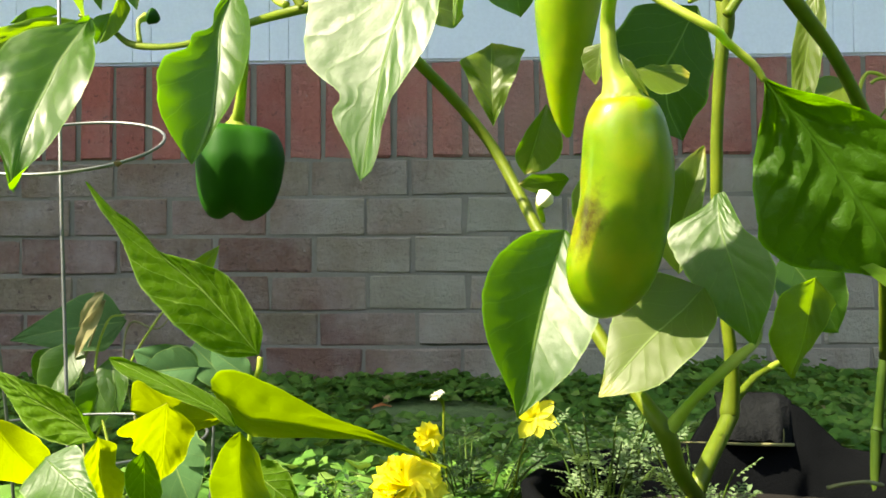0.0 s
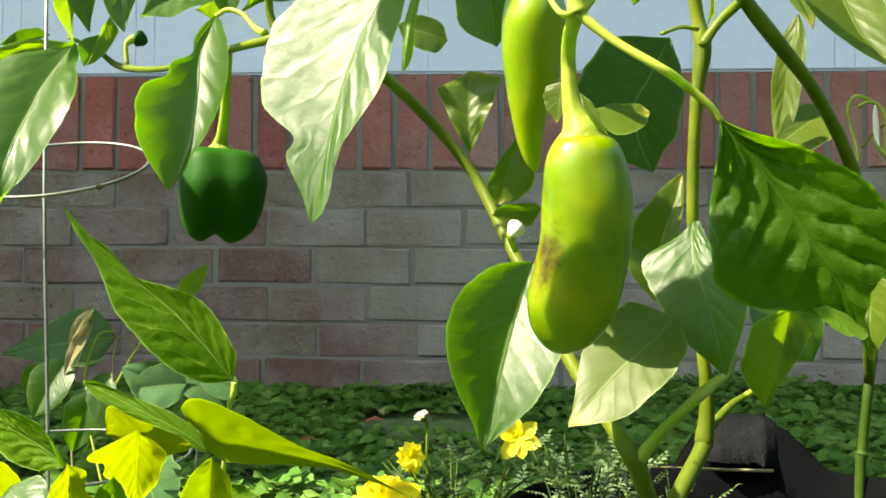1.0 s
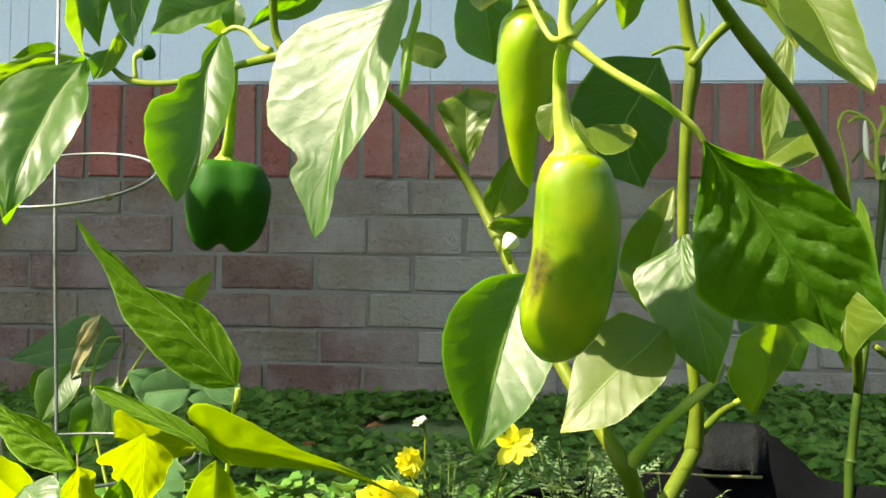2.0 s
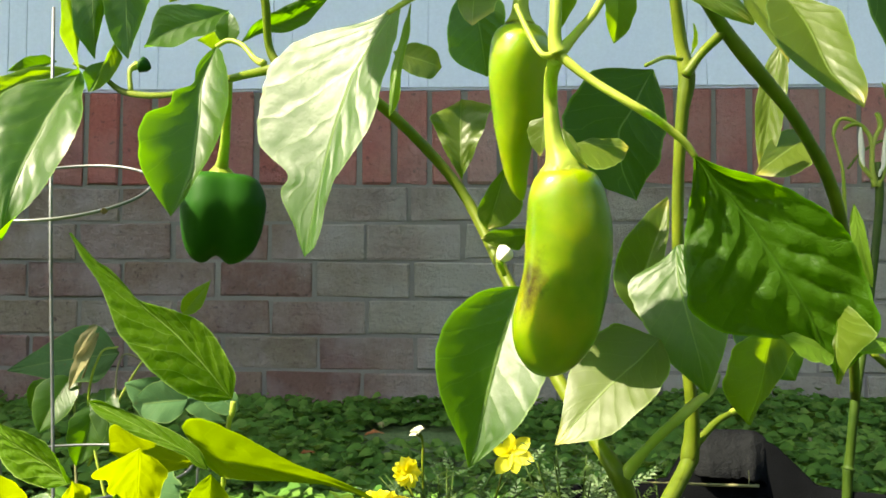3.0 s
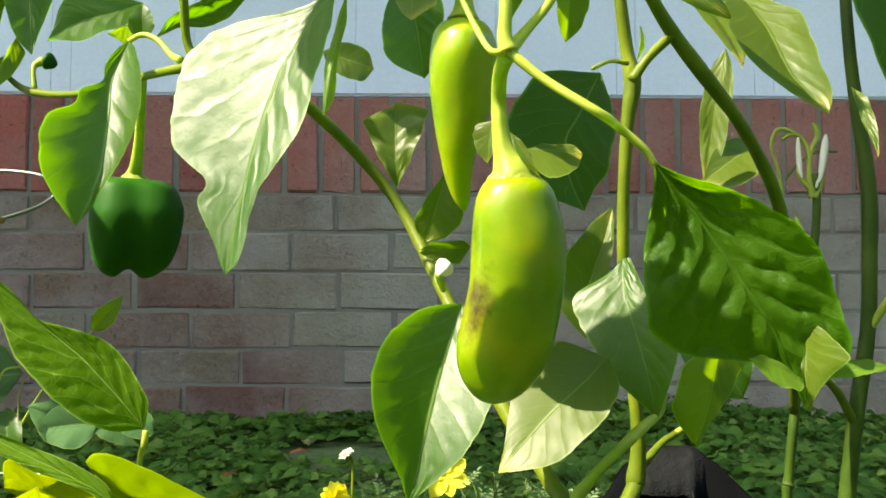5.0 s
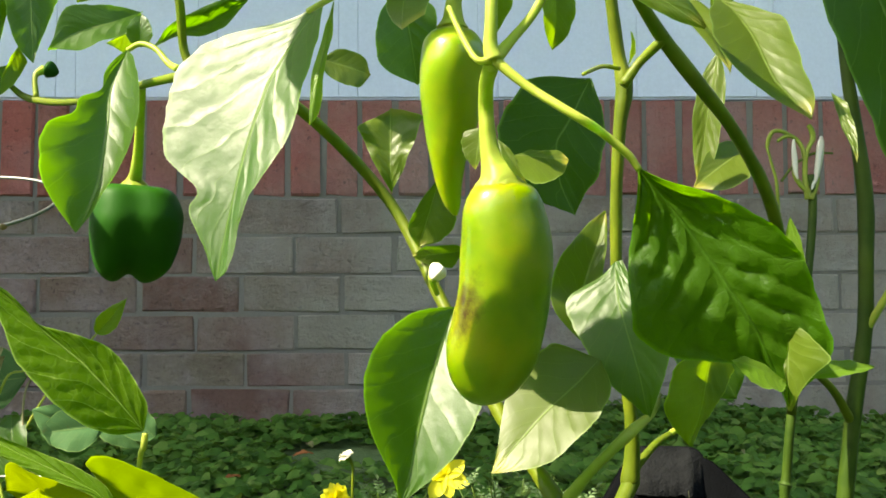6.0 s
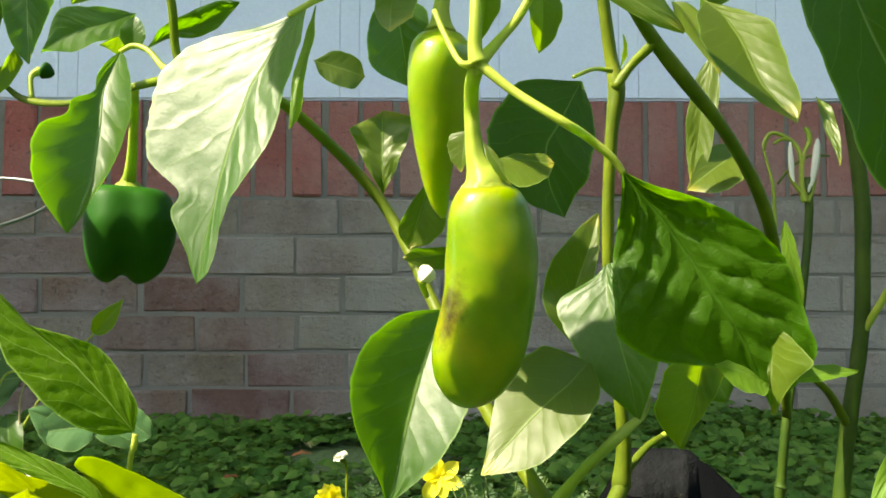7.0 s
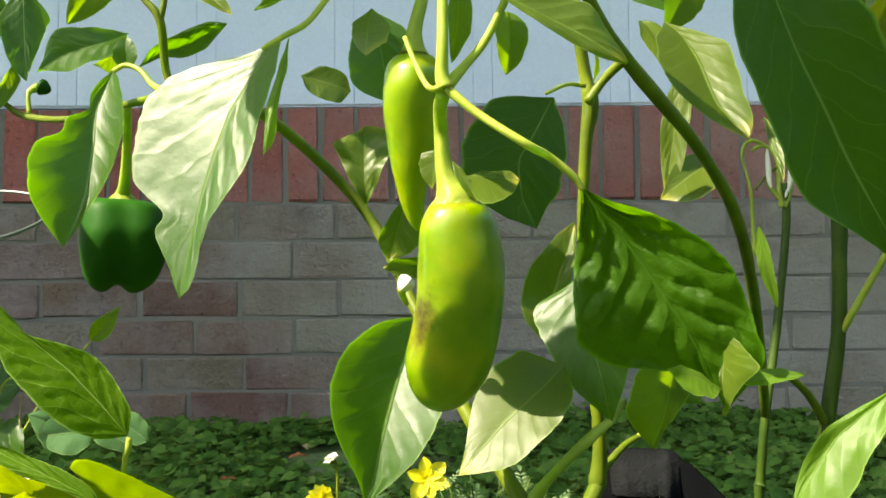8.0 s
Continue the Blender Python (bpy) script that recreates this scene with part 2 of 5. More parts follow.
M_DRYSTEM = skin_material("dry_stem", [(0.3, (0.12, 0.12, 0.05)), (0.7, (0.24, 0.22, 0.11))], 0.7, 40)
M_LIME = skin_material("lime_pepper", [(0.32, (0.050, 0.125, 0.001)), (0.48, (0.110, 0.175, 0.001)), (0.66, (0.21, 0.215, 0.002))], 0.38, 13,
                       blemish=(tuple(Vector((0.1875, -1.4764, 0.2460)) - PLANT), (0.0095, 0.03, 0.0225), (0.03, 0.014, 0.005)), sub=0.7, coat=0.55)
M_LIME_B = skin_material("lime_pepper_plain", [(0.34, (0.085, 0.17, 0.002)), (0.66, (0.20, 0.25, 0.003))], 0.35, 14, sub=0.7, coat=0.55)
M_BELL = skin_material("dark_bell_pepper", [(0.3, (0.005, 0.036, 0.002)), (0.7, (0.012, 0.065, 0.003))], 0.45, 16, sub=0.05, coat=0.0, spec=0.10)
M_BRICK = brick_material("weathered_brick", [(0.1, (0.195, 0.100, 0.076)), (0.4, (0.240, 0.150, 0.112)), (0.7, (0.27, 0.234, 0.160)), (1.0, (0.24, 0.220, 0.152))], 0.75)
M_SOLDIER = brick_material("red_brick", [(0.15, (0.36, 0.110, 0.090)), (0.5, (0.48, 0.130, 0.100)), (0.95, (0.42, 0.180, 0.145))], 0.30)
M_MORTAR = plain_material("mortar", (0.165, 0.152, 0.126), (0.265, 0.246, 0.205), 9, 0.95)
M_SIDING = plain_material("white_siding", (0.72, 0.78, 0.90), (0.77, 0.82, 0.92), 3, 0.55, 0.0006)
M_LAWN, _nt, _bsdf = material("weedy_ground")
_patch = ramp(_nt, noise_tex(_nt, 1.6, 6, 0.65), [(0.38, (0, 0, 0)), (0.60, (1, 1, 1))])
_soil = mix(_nt, noise_tex(_nt, 14, 5), (0.045, 0.036, 0.022), (0.085, 0.070, 0.042))
_green = mix(_nt, noise_tex(_nt, 60, 5), (0.055, 0.110, 0.028), (0.115, 0.180, 0.055))
_nt.links.new(mix(_nt, math_node(_nt, "MULTIPLY_ADD", _patch, 0.6, 0.35), _soil, _green), _bsdf.inputs["Base Color"])
_bsdf.inputs["Roughness"].default_value = 0.95
bump(_nt, noise_tex(_nt, 45, 6), 0.8, 0.02, _bsdf)
M_PEAT = plain_material("wet_peat", (0.004, 0.0035, 0.003), (0.012, 0.010, 0.008), 40, 0.9, 0.006, 200, spec=0.2)
M_FABRIC = plain_material("black_fabric", (0.0018, 0.0021, 0.0025), (0.0045, 0.0051, 0.006), 30, 0.95, 0.0015, 500, spec=0.02)
# same fabric, speckled, with sunlight on the fold put into a lighter colour
M_FABRIC_SUNLIT = plain_material("sunlit_fabric", (0.0038, 0.0043, 0.0048), (0.016, 0.0175, 0.019), 110, 0.95, 0.003, 420, spec=0.05)
M_WIRE = plain_material("galvanised_wire", (0.15, 0.155, 0.16), (0.24, 0.25, 0.255), 60, 0.55, 0.0003, 400, 0.9)
M_RUST = plain_material("rusty_weld", (0.14, 0.08, 0.04), (0.22, 0.13, 0.07), 120, 0.8)
M_WEED = stuff_leaf_material("weed_leaves", [(0.0, (0.042, 0.125, 0.020)), (0.5, (0.086, 0.205, 0.032)), (0.9, (0.145, 0.27, 0.048)), (1.0, (0.22, 0.31, 0.08))], (0.15, 0.25, 0.03), 0.35, 0.6)
# one foliage in two tones: shade and sunlight put into the colours
M_FERN_SHADED = stuff_leaf_material("shaded_marigold_leaves", [(0.0, (0.035, 0.07, 0.028)), (0.6, (0.06, 0.11, 0.045)), (1.0, (0.10, 0.15, 0.07))], (0.07, 0.13, 0.03))
M_FERN_SUNLIT = stuff_leaf_material("sunlit_marigold_leaves", [(0.0, (0.07, 0.125, 0.05)), (0.6, (0.13, 0.20, 0.09)), (1.0, (0.21, 0.28, 0.15))], (0.16, 0.26, 0.07))
M_PETAL = stuff_leaf_material("yellow_petals", [(0.0, (0.90, 0.82, 0.03)), (1.0, (0.92, 0.88, 0.10))], (0.95, 0.85, 0.03), 0.4)
M_CREAM = stuff_leaf_material("cream_petals", [(0.0, (0.74, 0.74, 0.62)), (1.0, (0.82, 0.81, 0.70))], (0.5, 0.5, 0.3), 0.25)


# ---- builders ----
def smooth(me):
    me.polygons.foreach_set("use_smooth", [True] * len(me.polygons))


def thing(name, place, label, category, group="", kind=""):
    ob = new(name)
    ob.location = place
    ob.empty_display_size = 0.02
    return tagged(ob, label, category, group, kind)


def origin_of(ob):
    p = Vector((0, 0, 0))
    while ob:
        p += ob.location
        ob = ob.parent
    return p


def mesh_part(name, verts, faces, mat, parent=None, label="", uvs=None, shade=True):
    """One mesh object from points in the world; under its thing if it has one."""
    off = origin_of(parent) if parent else Vector((0, 0, 0))
    me = bpy.data.meshes.new(name)
    me.from_pydata([tuple(Vector(v) - off) for v in verts], [], faces)
    if uvs:
        layer = me.uv_layers.new(name="UVMap")
        for loop in me.loops:
            layer.data[loop.index].uv = uvs[loop.vertex_index]
    if shade:
        smooth(me)
    me.materials.append(mat)
    ob = new(name, me)
    ob.parent = parent
    if label:
        ob["label"] = label
    return ob


def spline(points, steps):
    """Points on a smooth curve through the given ones (each a place and a radius)."""
    pts = [np.array(p, float) for p in points]
    pts = [2 * pts[0] - pts[1]] + pts + [2 * pts[-1] - pts[-2]]
    out = []
    for i in range(1, len(pts) - 2):
        a, b, c, d = pts[i - 1:i + 3]
        for s in range(steps):
            t = s / steps
            out.append(0.5 * (2 * b + (c - a) * t + (2 * a - 5 * b + 4 * c - d) * t * t + (3 * b - a - 3 * c + d) * t ** 3))
    out.append(pts[-2])
    return out


def tube_mesh(points, sides=10, steps=6, ribs=0.0, lump=0.0):
    """A tapering tube along a spline of (x, y, z, radius)."""
    rows = spline(points, steps)
    verts, faces = [], []
    ahead = Vector(rows[1][:3] - rows[0][:3]).normalized()
    side = ahead.orthogonal().normalized()
    for i, r in enumerate(rows):
        j, k = max(0, i - 1), min(len(rows) - 1, i + 1)
        ahead = Vector(rows[k][:3] - rows[j][:3]).normalized()
        side = (side - ahead * side.dot(ahead)).normalized()
        other = ahead.cross(side)
        for s in range(sides):
            a = 2 * math.pi * s / sides
            q = Vector(r[:3])
            rad = max(r[3], 0.0002) * (1 + ribs * math.cos(5 * a) + lump * noise.noise(q * 70))
            verts.append(q + (side * math.cos(a) + other * math.sin(a)) * rad)
    n = len(rows)
    for i in range(n - 1):
        for s in range(sides):
            faces.append((i * sides + s, i * sides + (s + 1) % sides, (i + 1) * sides + (s + 1) % sides, (i + 1) * sides + s))
    faces.append(tuple(range(sides))[::-1])
    faces.append(tuple((n - 1) * sides + s for s in range(sides)))
    return verts, faces


def tube(name, points, mat, parent, label="", **kw):
    verts, faces = tube_mesh(points, **kw)
    return mesh_part(name, verts, faces, mat, parent, label)


def leaf(parent, base, tip, facing, width, mat=None, fold=25, fold_r=None, arch=0.06, pa=0.55, pb=0.85, wave=0.020, quilt=0.008, twist=0,
         right=1.0, late=0.0, curl=0.0, bow=0.0, bite=None, seed=0, name="leaf", label="", rows=34, cols=18):
    """A leaf blade from its stalk end to its tip. facing: where its shown face looks. fold, fold_r: degrees by which the halves rise to
    that side; arch: bulge along the midrib; curl: bend of the tip; bow: sideways bend; right: the other half's width; late: where the first half begins."""
    base, tip = Vector(base), Vector(tip)
    along = tip - base
    size = along.length
    along.normalize()
    face = Vector(facing)
    face = (face - along * face.dot(along)).normalized()
    fold_r = fold if fold_r is None else fold_r
    top = (pa / (pa + pb)) ** pa * (pb / (pa + pb)) ** pb
    verts, uvs, faces = [], [], []
    off = Vector((seed * 3.1, seed * 1.7, seed * 0.9))
    for i in range(rows + 1):
        v = i / rows
        w = max(0.012, (v ** pa) * ((1 - v) ** pb) / top) * width / 2
        turned = Matrix.Rotation(radians(twist) * (v - 0.3), 3, along) @ face
        side = turned.cross(along)
        mid = base + along * size * v + turned * (arch * size * 4 * v * (1 - v)) + side * (bow * size * 4 * v * (1 - v))
        mid += turned * curl * size * max(0, v - 0.55) ** 2 * 5
        for j in range(cols + 1):
            u = 2 * j / cols - 1
            half = w * (right if u > 0 else 1.0)
            if u < 0 and late:
                half *= max(0.03, min(1, (v - late) / 0.14)) ** 0.6
            edge = 1 + 0.09 * noise.noise(off + Vector((v * 8, 3 if u > 0 else -3, 0))) + 0.020 * noise.noise(off + Vector((v * 34, 7 if u > 0 else -7, 0)))
            if bite and (u > 0) == (bite[0] > 0):
                near = abs(v - bite[1]) / bite[2]
                if near < 1:
                    edge *= 1 - bite[3] * (1 - near ** 3)
            ang = radians(fold_r if u > 0 else fold) * (1 - 0.35 * abs(u))
            x, z = half * edge * u * math.cos(ang), half * edge * abs(u) * math.sin(ang)
            z += size * quilt * (0.55 + 1.1 * noise.noise(off + Vector((v * 3.5, u * 2.5, 11)))) * (abs(math.sin(math.pi * (v * 7 - 2.0 * abs(u) ** 0.8 + 0.5 * noise.noise(off + Vector((v * 5, u * 3, 1)))))) - 0.5) * min(1, abs(u) * 4) * (1 - abs(u) ** 6)
            z += size * wave * abs(u) ** 2 * 2.2 * noise.noise(off + Vector((v * 4.5, u * 0.8, 5)))
            z += size * wave * 1.4 * noise.noise(off + Vector((v * 2.2, u * 1.1, 9)))
            verts.append(mid + side * x + turned * z)
            uvs.append((j / cols, v))
    c = cols + 1
    for i in range(rows):
        for j in range(cols):
            faces.append((i * c + j, i * c + j + 1, (i + 1) * c + j + 1, (i + 1) * c + j))
    return mesh_part(name, verts, faces, mat or M_LEAF, parent, label, uvs)


def blade(parent, base, tip, facing, first, second, mid=None, mat=None, fold=15, fold_r=None, roll=0, roll_r=None, arch=0.03, wave=0.02, quilt=0.010,
          veins=7.0, seed=0, name="leaf", label="", rows=44, cols=24):
    """A leaf blade with an outline of its own. first, second: the widths of its halves at even steps from stalk to tip, as shares of its length;
    mid: how far the midrib strays sideways; fold: degrees by which a half rises towards facing, roll: by how much more it turns up to its edge."""
    base, tip = Vector(base), Vector(tip)
    along = tip - base
    size = along.length
    along.normalize()
    face = Vector(facing)
    face = (face - along * face.dot(along)).normalized()
    side = face.cross(along)
    fold_r = fold if fold_r is None else fold_r
    roll_r = roll if roll_r is None else roll_r
    off = Vector((seed * 3.1, seed * 1.7, seed * 0.9))

    def profile(values):
        curve = spline([(v,) for v in values], 12)
        return lambda v: float(np.interp(v * (len(curve) - 1), range(len(curve)), [c[0] for c in curve]))

    halves = (profile(first), profile(second))
    stray = profile(mid) if mid else (lambda v: 0.0)
    verts, uvs, faces = [], [], []
    half_cols = cols // 2
    for i in range(rows + 1):
        v = i / rows
        spine = base + along * size * v + side * size * stray(v) + face * size * arch * 4 * v * (1 - v)
        for k, sign in ((0, -1), (1, 1)):
            w = max(0.003, halves[k](v)) * (1 + 0.020 * noise.noise(off + Vector((v * 30, 7 * sign, 0))) + 0.03 * noise.noise(off + Vector((v * 11, 3 * sign, 0))))
            a, r = radians((fold, fold_r)[k]), radians((roll, roll_r)[k])
            line, x, z = [], 0.0, 0.0
            for j in range(half_cols + 1):
                u = j / half_cols
                if j:
                    turn = a + r * (u - 0.5 / half_cols)
                    x, z = x + math.cos(turn) * w / half_cols, z + math.sin(turn) * w / half_cols
                puff = abs(math.sin(math.pi * (v * veins - 2.0 * u ** 0.8 + 0.35 * k + 0.35 * noise.noise(off + Vector((v * 5, u * 3 * sign, 1)))))) ** 0.7 - 0.6
                lift = quilt * puff * min(1, u * 5) * (1 - u ** 5) * (0.65 + 0.9 * noise.noise(off + Vector((v * 3.5, u * 2.5 * sign, 11))))
                lift += quilt * 0.35 * noise.noise(off + Vector((v * 19, u * w * 19 * sign / 0.3, 2))) * min(1, u * 4)
                lift += wave * u * u * 2.0 * noise.noise(off + Vector((v * 4.5, u * 0.8 * sign, 5))) + wave * 1.2 * noise.noise(off + Vector((v * 2.2, u * 1.1 * sign, 9)))
                line.append((spine + side * (sign * x * size) + face * ((z + lift) * size), (0.5 + 0.5 * sign * u, v)))
            line = line[:0:-1] if sign < 0 else line
            verts += [q for q, _ in line]
            uvs += [q for _, q in line]
    c = 2 * half_cols + 1
    for i in range(rows):
        for j in range(c - 1):
            faces.append((i * c + j, i * c + j + 1, (i + 1) * c + j + 1, (i + 1) * c + j))
    return mesh_part(name, verts, faces, mat or M_LEAF, parent, label, uvs)


def fruit(name, axis, mat, parent, lobes=0, depth=0.0, label="", sides=40, steps=10, lump=0.02, flat=1.0, turn=0.6, sag=0.0, straight=False):
    """A hollow-looking fruit round a bent axis of (x, y, z, radius), with lobes."""
    rows = spline(axis, steps)
    verts, faces = [], []
    side = Vector((1, 0, 0))
    ahead0 = Vector(rows[-1][:3] - rows[0][:3]).normalized()
    for i, r in enumerate(rows):
        far, back = min(len(rows) - 1, i + 2 * steps), max(0, i - 2 * steps)
        ahead = ahead0 if straight else (Vector(rows[far][:3] - rows[back][:3]).normalized() + ahead0 * 0.5).normalized()
        side = (side - ahead * side.dot(ahead)).normalized()
        other = ahead.cross(side)
        for s in range(sides):
            a = 2 * math.pi * s / sides
            rad = max(r[3], 0.0005)
            rad *= 1 - depth * (0.5 - 0.5 * math.cos(lobes * a + turn)) ** 2 if lobes else 1
            late = max(0, i / (len(rows) - 1) - 0.35) / 0.65
            q = Vector(r[:3]) + ahead0 * sag * (math.cos(lobes * a + turn) - 0.6) * late * r[3] / 0.037
            way = side * math.cos(a) + other * math.sin(a) * flat
            rad *= 1 + lump * noise.noise((q + way * 0.02) * 45)
            verts.append(q + way * rad)
    n = len(rows)
    for i in range(n - 1):
        for s in range(sides):
            faces.append((i * sides + s, i * sides + (s + 1) % sides, (i + 1) * sides + (s + 1) % sides, (i + 1) * sides + s))
    faces.append(tuple(range(sides))[::-1])
    faces.append(tuple((n - 1) * sides + s for s in range(sides)))
    return mesh_part(name, verts, faces, mat, parent, label)


def calyx(parent, place, down, radius, mat):
    """The green cap where the stalk meets the fruit: a skirt with small teeth."""
    place, down = Vector(place), Vector(down).normalized()
    side = down.orthogonal().normalized()
    other = down.cross(side)
    verts, faces, n = [], [], 40
    for ring, (r, d) in enumerate(((0.30, -0.80), (0.42, -0.50), (0.68, -0.22), (0.94, 0.02), (0.98, 0.30))):
        for s in range(n):
            a = 2 * math.pi * s / n
            tooth = 1 + (0.10 * max(0, math.cos(6 * a)) ** 3 if ring == 4 else 0) + 0.20 * noise.noise(Vector((math.cos(a) * 2.5, math.sin(a) * 2.5, ring)))
            dd = d + (0.12 * max(0, math.cos(6 * a)) ** 3 if ring == 4 else 0)
            verts.append(place + (side * math.cos(a) + other * math.sin(a)) * radius * r * tooth + down * radius * dd)
    for i in range(4):
        for s in range(n):
            faces.append((i * n + s, i * n + (s + 1) % n, (i + 1) * n + (s + 1) % n, (i + 1) * n + s))
    return mesh_part("calyx", verts, faces, mat, parent)


def box_mesh(lo, hi, bevel=0.004):
    """A box with softened edges, as points and faces round its own middle."""
    bm = bmesh.new()
    bmesh.ops.create_cube(bm, size=1)
    size = [b - a for a, b in zip(lo, hi)]
    for v in bm.verts:
        v.co = Vector([c * s for c, s in zip(v.co, size)])
    if bevel:
        bmesh.ops.bevel(bm, geom=bm.edges[:], offset=bevel, segments=1, affect="EDGES")
    return bm


def block(name, lo, hi, mat, parent=None, label="", bevel=0.004):
    bm = box_mesh(lo, hi, bevel)
    me = bpy.data.meshes.new(name)
    bm.to_mesh(me)
    bm.free()
    me.materials.append(mat)
    ob = new(name, me)
    ob.parent = parent
    ob.location = Vector([(a + b) / 2 for a, b in zip(lo, hi)]) - (origin_of(parent) if parent else Vector((0, 0, 0)))
    if label:
        ob["label"] = label
    return ob


# ---- ground and house wall ----
def ground():
    verts, faces = [], []
    xs = [-300, -60, -12, -4] + [-2.0 + 0.08 * i for i in range(56)] + [4, 12, 60, 300]
    ys = [-300, -60, -12, -4] + [-2.4 + 0.08 * i for i in range(31)] + [0.05, 12, 60, 300]
    for y in ys:
        for x in xs:
            near = abs(x) < 2.5 and y > -2.5
            verts.append((x, y, (0.012 * noise.noise(Vector((x * 3, y * 3, 0))) - 0.008) if near else -0.01))
    n = len(xs)
    for j in range(len(ys) - 1):
        for i in range(n - 1):
            faces.append((j * n + i, j * n + i + 1, (j + 1) * n + i + 1, (j + 1) * n + i))
    ob = mesh_part("ground", verts, faces, M_LAWN)
    tagged(ob, "dark garden soil with patchy weedy grass", "ground", kind="structure")


ground()

COURSES = (0.006, 0.083, 0.156, 0.231, 0.310, 0.390, 0.466)      # bed joints, from the ground up
SHIFTS = (-0.095, 0.017, -0.0845, 0.007, -0.089, 0.0)            # a head joint in each course
SOLDIER_TOP, JOINT = 0.668, 0.0085
X0, X1 = -1.75, 1.95

wall = block("wall_north", (X0, 0.0034, -0.15), (X1, 0.22, SOLDIER_TOP - 0.004), M_MORTAR, bevel=0)
tagged(wall, "weathered brick house wall with grey mortar joints", "wall", kind="structure")
siding = block("wall_siding", (X0, 0.0165, SOLDIER_TOP + 0.002), (X1, 0.22, 2.45), M_SIDING, bevel=0)
tagged(siding, "white vertical siding above the brick wall", "wall", kind="structure")
house = block("wall_back", (X0 - 2.4, 0.24, -0.15), (X1 + 0.9, 4.2, 2.45), M_SIDING, bevel=0.01)
tagged(house, "plain white siding closing the rest of the house", "wall", kind="structure")
# unseen, added: keeps direct sun off the wall and the near ground
roof = block("unseen_eave", (X0 - 2.5, -1.99, 2.46), (X1 + 1.0, 4.3, 2.6), M_SIDING)
tagged(roof, "unseen white eave, added to shade the wall and ground", "eave", kind="structure")

# unseen screens, added to hold back low sky light and its reflections
M_SCREEN = plain_material("unseen_screen", (0.018, 0.035, 0.012), (0.05, 0.08, 0.03), 3, 0.9, 0.05, 9)
for name, lo, hi in (("screen_south", (-7, -6.4, -0.1), (7, -6, 2.5)), ("screen_west", (-7.4, -6, -0.1), (-7, 6, 2.4)), ("screen_east", (7, -6, -0.1), (7.4, 6, 3.2))):
    tagged(block(name, lo, hi, M_SCREEN, bevel=0), "plain unseen hedge screen, added to hold back low sky light", "hedge", kind="structure")

# ---- things ----
# wire plant support
def ring_points(centre, radius, tilt, n=48, wire=0.0013):
    pts = []
    m = Matrix.Rotation(radians(tilt), 3, "X")
    for i in range(n + 1):
        a = 2 * math.pi * i / n
        p = Vector(centre) + m @ Vector((radius * math.cos(a), radius * math.sin(a), 0))
        pts.append((*p, wire))
    return pts


cage = thing("plant_support", (-0.18, -1.17, 0), "galvanised wire plant support with two rings", "plant support")
tube("ring", ring_points((-0.1731, -1.1914, 0.3251), 0.0715, 24), M_WIRE, cage, steps=2, sides=8)
tube("ring", ring_points((-0.2006, -1.1370, 0.0928), 0.115, 2), M_WIRE, cage, steps=2, sides=8)
tube("leg", [(*(-0.1829, -1.1882, 0.4745), 0.0014), (*(-0.1602, -1.2321, 0.3025), 0.0014), (*(-0.1527, -1.2373, 0.1572), 0.0014), (*(-0.1415, -1.2529, 0.0271), 0.0014)], M_WIRE, cage, steps=4, sides=8)
tube("leg", [(*(-0.2469, -1.1851, 0.2957), 0.0014), (*(-0.2474, -1.1399, 0.1290), 0.0014), (*(-0.2480, -1.1160, 0.0034), 0.0014)], M_WIRE, cage, steps=4, sides=8)
tube("leg", [(*(-0.0874, -1.0931, 0.1061), 0.0014), (*(-0.0884, -1.0927, 0.0940), 0.0014), (*(-0.0928, -1.0903, 0.0115), 0.0014)], M_WIRE, cage, steps=4, sides=8)
fruit("weld", [(*(-0.1100, -1.2596, 0.3030), 0.001), (*(-0.1077, -1.2595, 0.3030), 0.0024), (*(-0.1053, -1.2594, 0.3031), 0.001)], M_RUST, cage, sides=10, steps=4, label="rusty wire tie")

# ---- pepper plant with the lime-green and the bell peppers ----
plant = thing("pepper_plant", PLANT, "bushy green pepper plant bearing unripe peppers", "pepper plant")
# main stem, from the ground to above the view
tube("stem", [(*(0.2727, -1.2773, 0.0336), 0.0062), (*(0.2792, -1.2787, 0.0839), 0.0058), (*(0.3077, -1.2455, 0.1225), 0.0056), (*(0.3111, -1.2407, 0.1313), 0.0064), (*(0.3126, -1.2418, 0.1643), 0.0046),
              (*(0.3040, -1.2452, 0.2458), 0.0042), (*(0.3020, -1.2528, 0.3151), 0.0042), (*(0.3038, -1.2597, 0.3680), 0.0044), (*(0.3072, -1.2606, 0.3967), 0.0058), (*(0.3030, -1.2617, 0.4215), 0.0044), (*(0.2943, -1.2740, 0.4712), 0.0040)],
     M_STEM, plant, ribs=0.05, lump=0.08)
